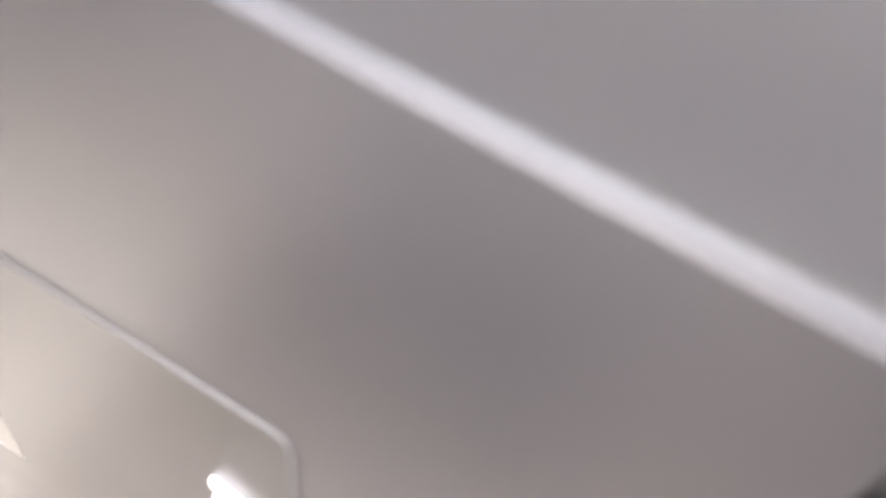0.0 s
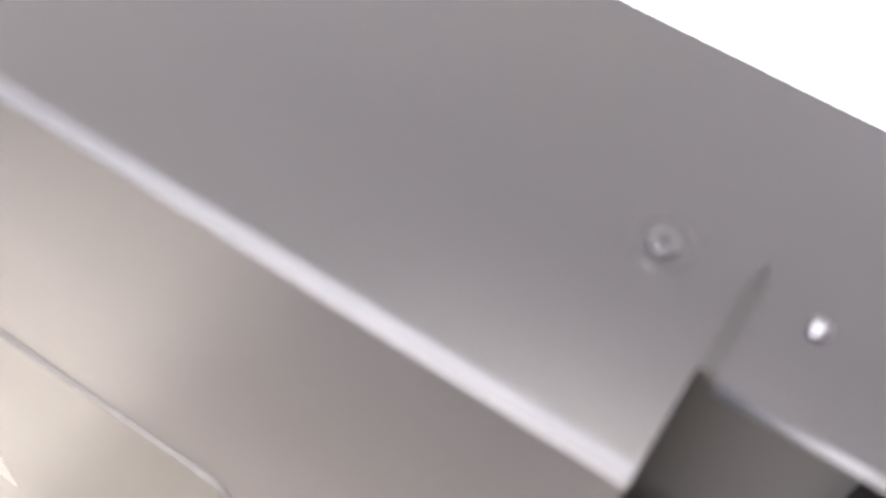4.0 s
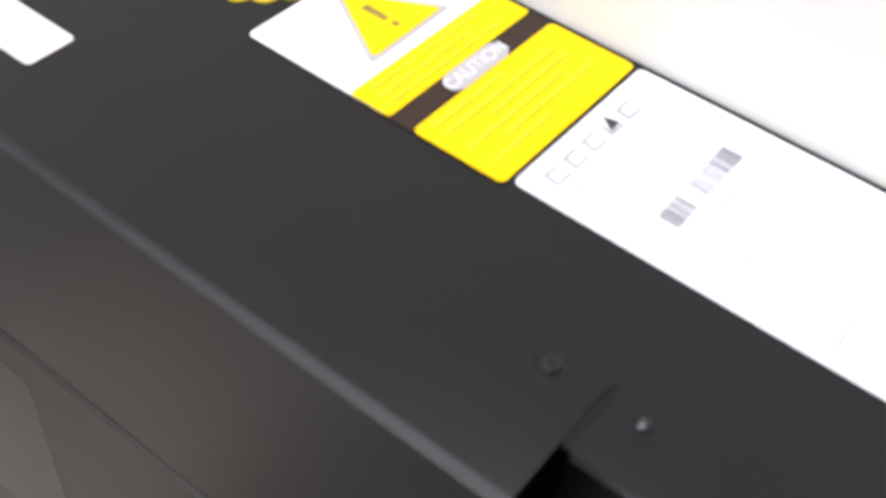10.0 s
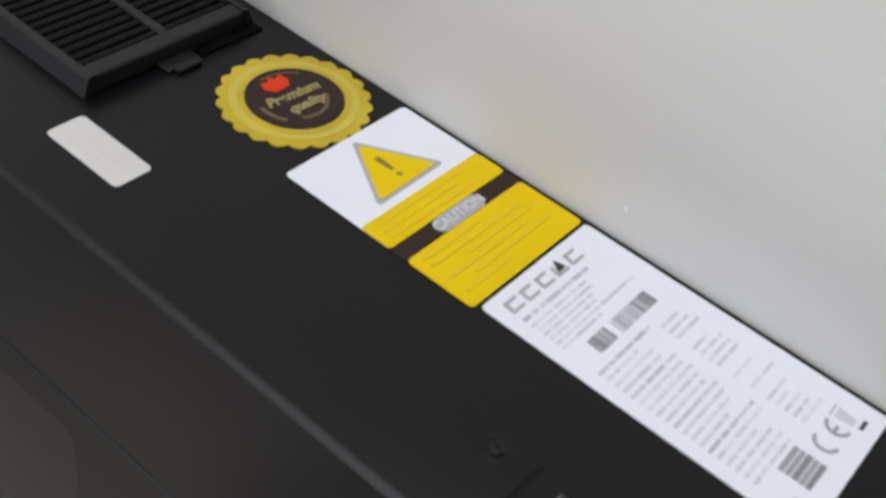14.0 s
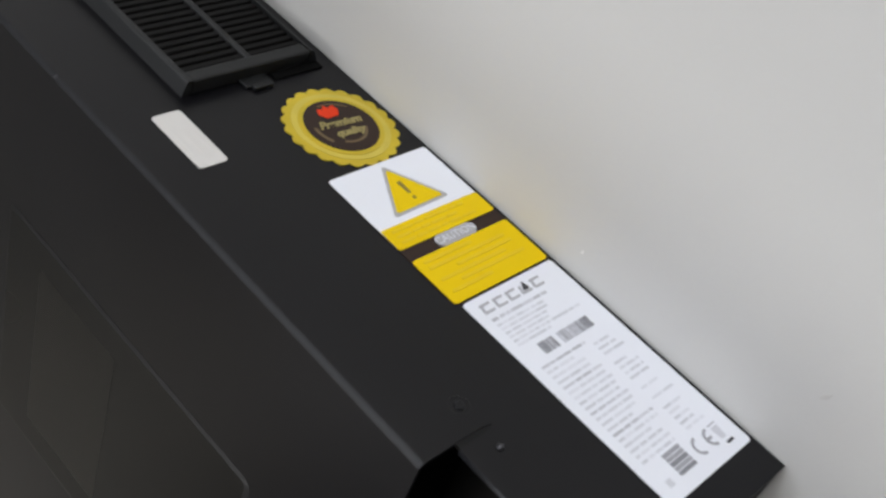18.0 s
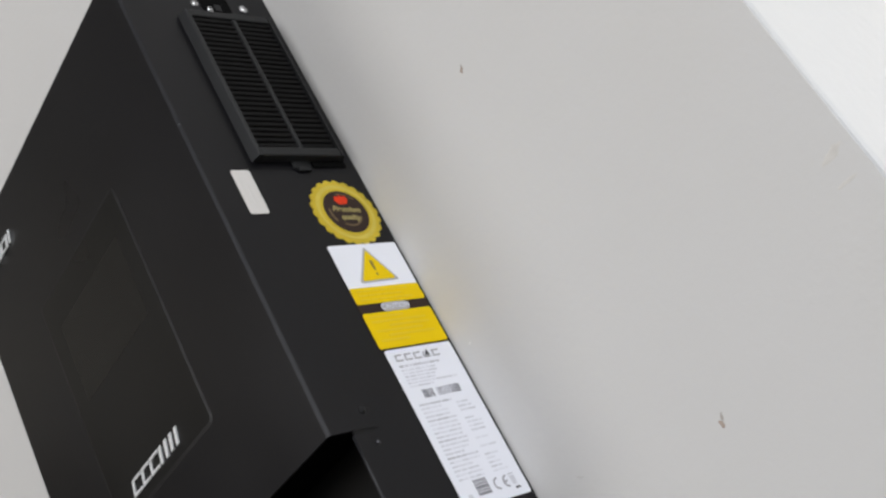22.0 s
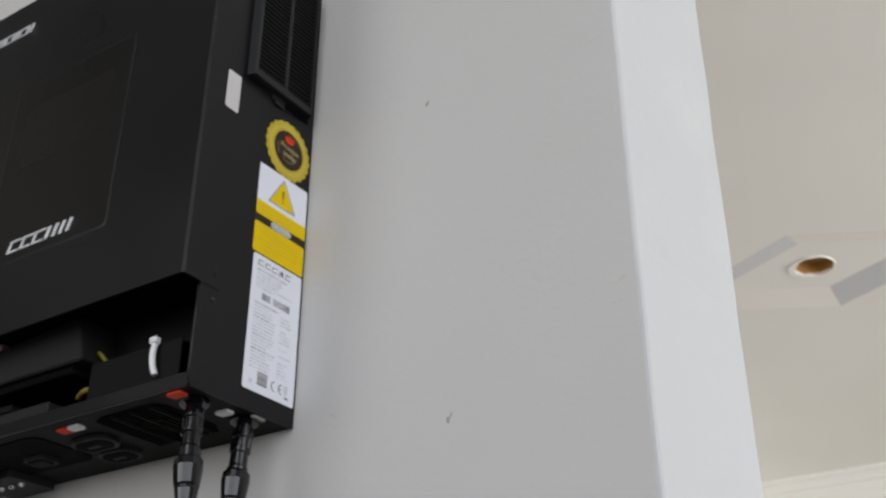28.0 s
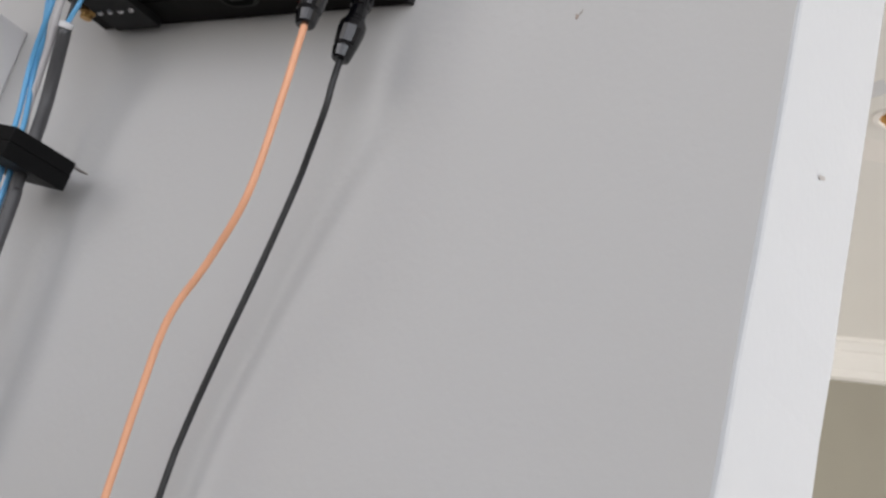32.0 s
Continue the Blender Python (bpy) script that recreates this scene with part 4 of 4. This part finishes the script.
for cx, cy, half in ((-0.1330, -0.0560, 0.0185), (-0.1370, -0.0290, 0.0170)):
    port = under("cable_port", rounded(cx - half, cx + half, cy - 0.0115, cy + 0.0115, 0.010), RIMCOAT, "dull grey oval port rim", 0.0030)
    part("port_hole", prism(rounded(cx - half + 0.0030, cx + half - 0.0030, cy - 0.0088, cy + 0.0088, 0.0080), "z", UNDER - 0.0036, UNDER - 0.0028), DARK, port)
    part("port_key", box(cx - 0.0060, cx + 0.0060, cy - 0.0016, cy + 0.0016, UNDER - 0.0044, UNDER - 0.0030), RIMCOAT, port)
port = under("data_port", rounded(-0.2080, -0.1860, -0.0600, -0.0420, 0.004), RIMCOAT, "dull grey data port rim", 0.0032)
part("port_hole", prism(rounded(-0.2058, -0.1882, -0.0580, -0.0440, 0.003), "z", UNDER - 0.0037, UNDER - 0.0030), DARK, port)
for k in range(4):
    part("port_pin", box(-0.2040 + 0.0040 * k, -0.2022 + 0.0040 * k, -0.0560, -0.0470, UNDER - 0.0046, UNDER - 0.0036), RIMCOAT, port)
under("red_sticker", rounded(-0.0240, -0.0115, -0.0955, -0.0870, 0.002), RED, "small red polarity sticker")
under("red_sticker", rounded(-0.1370, -0.1270, -0.0880, -0.0800, 0.001), RED, "small red polarity sticker")
under("white_sticker", rounded(-0.1265, -0.1150, -0.0880, -0.0800, 0.002), CASEWHITE, "small white sticker")
under("white_sticker", rounded(-0.0215, -0.0100, -0.0540, -0.0460, 0.002), CASEWHITE, "small white sticker")
under("white_sticker", rounded(-0.0060, -0.0025, -0.0360, -0.0240, 0.001), PALESTAIN)
gland = under("terminal_hood", rounded(-0.3080, -0.2440, -0.0975, -0.0560, 0.003), MATTE, "black terminal hood", 0.0085)
part("hood_label", box(-0.3070, -0.2460, -0.0979, -0.0974, UNDER - 0.0072, UNDER - 0.0006), WORNGREY, gland, "worn grey print strip")
for k in range(4):
    part("hood_port", prism(rounded(-0.3060 + 0.0128 * k, -0.2955 + 0.0128 * k, -0.0720, -0.0595, 0.003), "z", UNDER - 0.0091, UNDER - 0.0084), DARK, gland)
under("signal_block", rounded(-0.2860, -0.2360, -0.0480, -0.0050, 0.002), GREYBOX, "dark grey signal terminal block", 0.0060)
for k in range(4):
    part("earth_stud", turned([(0.0, 0.0026), (0.0016, 0.0024), (0.0026, 0.0012)], (-0.2790 + 0.0118 * k, -0.0310, UNDER - 0.0058), (-0.2790 + 0.0118 * k, -0.0310, -5.0), 14), STEEL, inverter, "bright terminal screw")
part("brass_gland", turned([(0.0, 0.0062), (0.0050, 0.0062), (0.0060, 0.0050), (0.0100, 0.0046), (0.0102, 0.0028)], (-0.2960, -0.0300, UNDER), (-0.2960, -0.0320, -5.0), 12), BRASS, inverter, "small brass cable gland")


# ---------------------------------------------------------------- solar plugs and cables
def solar_lead(root, tip, line, r, mat, label):
    lead = thing("solar_cable", tip, label, "cable", "solar leads of the inverter")
    root, tip = Vector(root), Vector(tip)
    n = (tip - root).length
    part("lock_washer", turned([(0.0, 0.0098), (0.0022, 0.0098), (0.0028, 0.0080)], root, tip, 28), PLUG, lead, "flat black panel washer")
    plug = part("plug_body", turned([(0.0026, 0.0052), (0.0100, 0.0054), (0.0108, 0.0066), (0.0130, 0.0066), (0.0140, 0.0054), (0.0200, 0.0054), (0.0212, 0.0070), (0.0238, 0.0070), (0.0246, 0.0058),
                                     (0.0330, 0.0060), (0.0345, 0.0068), (n - 0.0300, 0.0068)], root, tip, 24), PLUG, lead, "black plastic plug")
    side = (tip - root).normalized().orthogonal().normalized()
    for turn in (20, 200):
        d = Matrix.Rotation(radians(turn), 3, (tip - root).normalized()) @ side
        a = root + (tip - root).normalized() * 0.006 + d * 0.0058
        part("latch", turned([(0.0, 0.0012), (0.0150, 0.0016), (0.0165, 0.0008)], a, a + (tip - root), 8), PLUG, plug)
    nut = [(n - 0.0305, 0.0070), (n - 0.0285, 0.0089), (n - 0.0235, 0.0093), (n - 0.0115, 0.0080), (n - 0.0100, 0.0070), (n - 0.0092, 0.0070), (n - 0.0082, 0.0075), (n - 0.0010, 0.0062), (n, 0.0046)]
    part("gland_nut", turned(nut, root, tip, 18), PLUG, plug, "ribbed black gland nut")
    part("cable", tube(line, r, 14), mat, lead)
    return lead


solar_lead((-0.0165, -0.0770, LOW - 0.0006), (-0.0072, -0.0842, 1.6570),
           [(-0.0076, -0.0840, 1.6595), (-0.0060, -0.0852, 1.6400), (-0.0054, -0.0850, 1.6075), (-0.0114, -0.0800, 1.5465), (-0.0324, -0.0720, 1.5057), (-0.0504, -0.0700, 1.4694), (-0.0568, -0.0660, 1.4247),
            (-0.0602, -0.0620, 1.3612), (-0.0640, -0.0580, 1.2400), (-0.0600, -0.0500, 0.9500), (-0.0500, -0.0400, 0.5000), (-0.0500, -0.0350, 0.0030)],
           0.0023, ORANGE, "faded orange solar cable hanging from a black plug")
solar_lead((-0.0142, -0.0320, LOW - 0.0006), (-0.0130, -0.0386, 1.6606),
           [(-0.0130, -0.0385, 1.6626), (-0.0124, -0.0393, 1.6451), (-0.0138, -0.0368, 1.6270), (-0.0208, -0.0307, 1.6020), (-0.0282, -0.0252, 1.5750), (-0.0405, -0.0210, 1.5194), (-0.0528, -0.0185, 1.4637), (-0.0622, -0.0165, 1.4135),
            (-0.0646, -0.0165, 1.3749), (-0.0686, -0.0145, 1.2453), (-0.0626, -0.0115, 0.9000), (-0.0526, -0.0065, 0.5000), (-0.0500, -0.0072, 0.0030)],
           0.0022, BLACKCABLE, "black solar cable hanging from a black plug")

# ---------------------------------------------------------------- mains wires with their ferrite clamp
HOOD = UNDER - 0.0080


def hanging(name, mat, r, pts, label):
    return tagged(part(name, tube(pts, r, 12), mat), label, "wire", "mains wires of the inverter")


hanging("mains_wire", BLUE, 0.0021, [(-0.2960, -0.0660, HOOD), (-0.2898, -0.0694, 1.7063), (-0.2924, -0.0595, 1.6772), (-0.3009, -0.0508, 1.6566), (-0.2935, -0.0470, 1.6160), (-0.2865, -0.0485, 1.5800), (-0.2835, -0.0475, 1.5570), (-0.2815, -0.0455, 1.4120), (-0.2735, -0.0315, 0.9000), (-0.2668, -0.0184, 0.0025)], "light blue insulated wire hanging from the terminal hood")
hanging("mains_wire", BLUE, 0.0021, [(-0.2860, -0.0700, HOOD), (-0.2828, -0.0702, 1.6964), (-0.3016, -0.0553, 1.6592), (-0.2975, -0.0515, 1.6200), (-0.2905, -0.0525, 1.5800), (-0.2875, -0.0515, 1.5470), (-0.2855, -0.0475, 1.3620), (-0.2815, -0.0315, 0.9000), (-0.2748, -0.0184, 0.0025)], "light blue insulated wire hanging from the terminal hood")
hanging("mains_wire", PALEWIRE, 0.0025, [(-0.2790, -0.0650, HOOD), (-0.2767, -0.0674, 1.7008), (-0.2849, -0.0573, 1.6747), (-0.3000, -0.0435, 1.6300), (-0.2955, -0.0425, 1.6070), (-0.2895, -0.0425, 1.5720), (-0.2865, -0.0415, 1.5320), (-0.2815, -0.0355, 1.3120), (-0.2795, -0.0255, 0.9000), (-0.2728, -0.0144, 0.0030)], "pale grey insulated wire hanging from the terminal hood")
sheathed = thing("sheathed_cable", (-0.2653, -0.0635, 1.6862), "dark grey sheathed cable with a stripped white end", "cable")
part("jacket", tube([(-0.2651, -0.0639, 1.6870), (-0.2787, -0.0462, 1.6369), (-0.2740, -0.0465, 1.6020), (-0.2730, -0.0465, 1.5620), (-0.2705, -0.0455, 1.5290), (-0.2675, -0.0415, 1.3120), (-0.2635, -0.0275, 0.9000), (-0.2568, -0.0164, 0.0060)], 0.0052, 16), GREYCABLE, sheathed)
part("stripped_end", turned([(0.0, 0.0040), (0.0010, 0.0056), (0.0042, 0.0058), (0.0048, 0.0052)], (-0.2641, -0.0649, 1.6899), (-0.2679, -0.0606, 1.6792), 16), CASEWHITE, sheathed, "white cut end of the jacket")
part("core", tube([(-0.2640, -0.0680, HOOD), (-0.2612, -0.0674, 1.7008), (-0.2651, -0.0641, 1.6878)], 0.0018, 10), BLACKCABLE, sheathed)
part("core", tube([(-0.2560, -0.0650, HOOD), (-0.2572, -0.0664, 1.7008), (-0.2647, -0.0642, 1.6878)], 0.0019, 10), BLUE, sheathed)
clamp = thing("ferrite_clamp", (-0.2785, -0.0515, 1.5712), "black plastic ferrite clamp closed round the mains wires", "cable clamp")
for name, bm, mat, label in (("clamp_shell", box(-0.3155, -0.2485, -0.0815, -0.0235, 1.5680, 1.5802, 0.0006), MATTE, ""),
                             ("clamp_shell", box(-0.3155, -0.2488, -0.0812, -0.0238, 1.5803, 1.5915, 0.0006), MATTE, ""),
                             ("clamp_hinge", box(-0.2585, -0.2500, -0.0240, -0.0085, 1.5890, 1.5897), PALESTAIN, "thin clear hinge strip")):
    bmesh.ops.rotate(bm, verts=bm.verts, cent=(-0.2485, -0.0515, 1.5790), matrix=Matrix.Rotation(radians(8), 3, "Y"))
    part(name, bm, mat, clamp, label)

# ---------------------------------------------------------------- white enclosure beside the inverter
enclosure = thing("white_enclosure", (-0.52, 0.0, 1.45), "plain white plastic wall enclosure", "enclosure")
part("enclosure_body", box(-0.640, -0.4115, -0.062, FACE, 1.420, 1.7316, 0.003), CASEWHITE, enclosure)
part("enclosure_lid", box(-0.638, -0.4135, -0.078, -0.0625, 1.422, 1.7296, 0.004), CASEWHITE, enclosure)
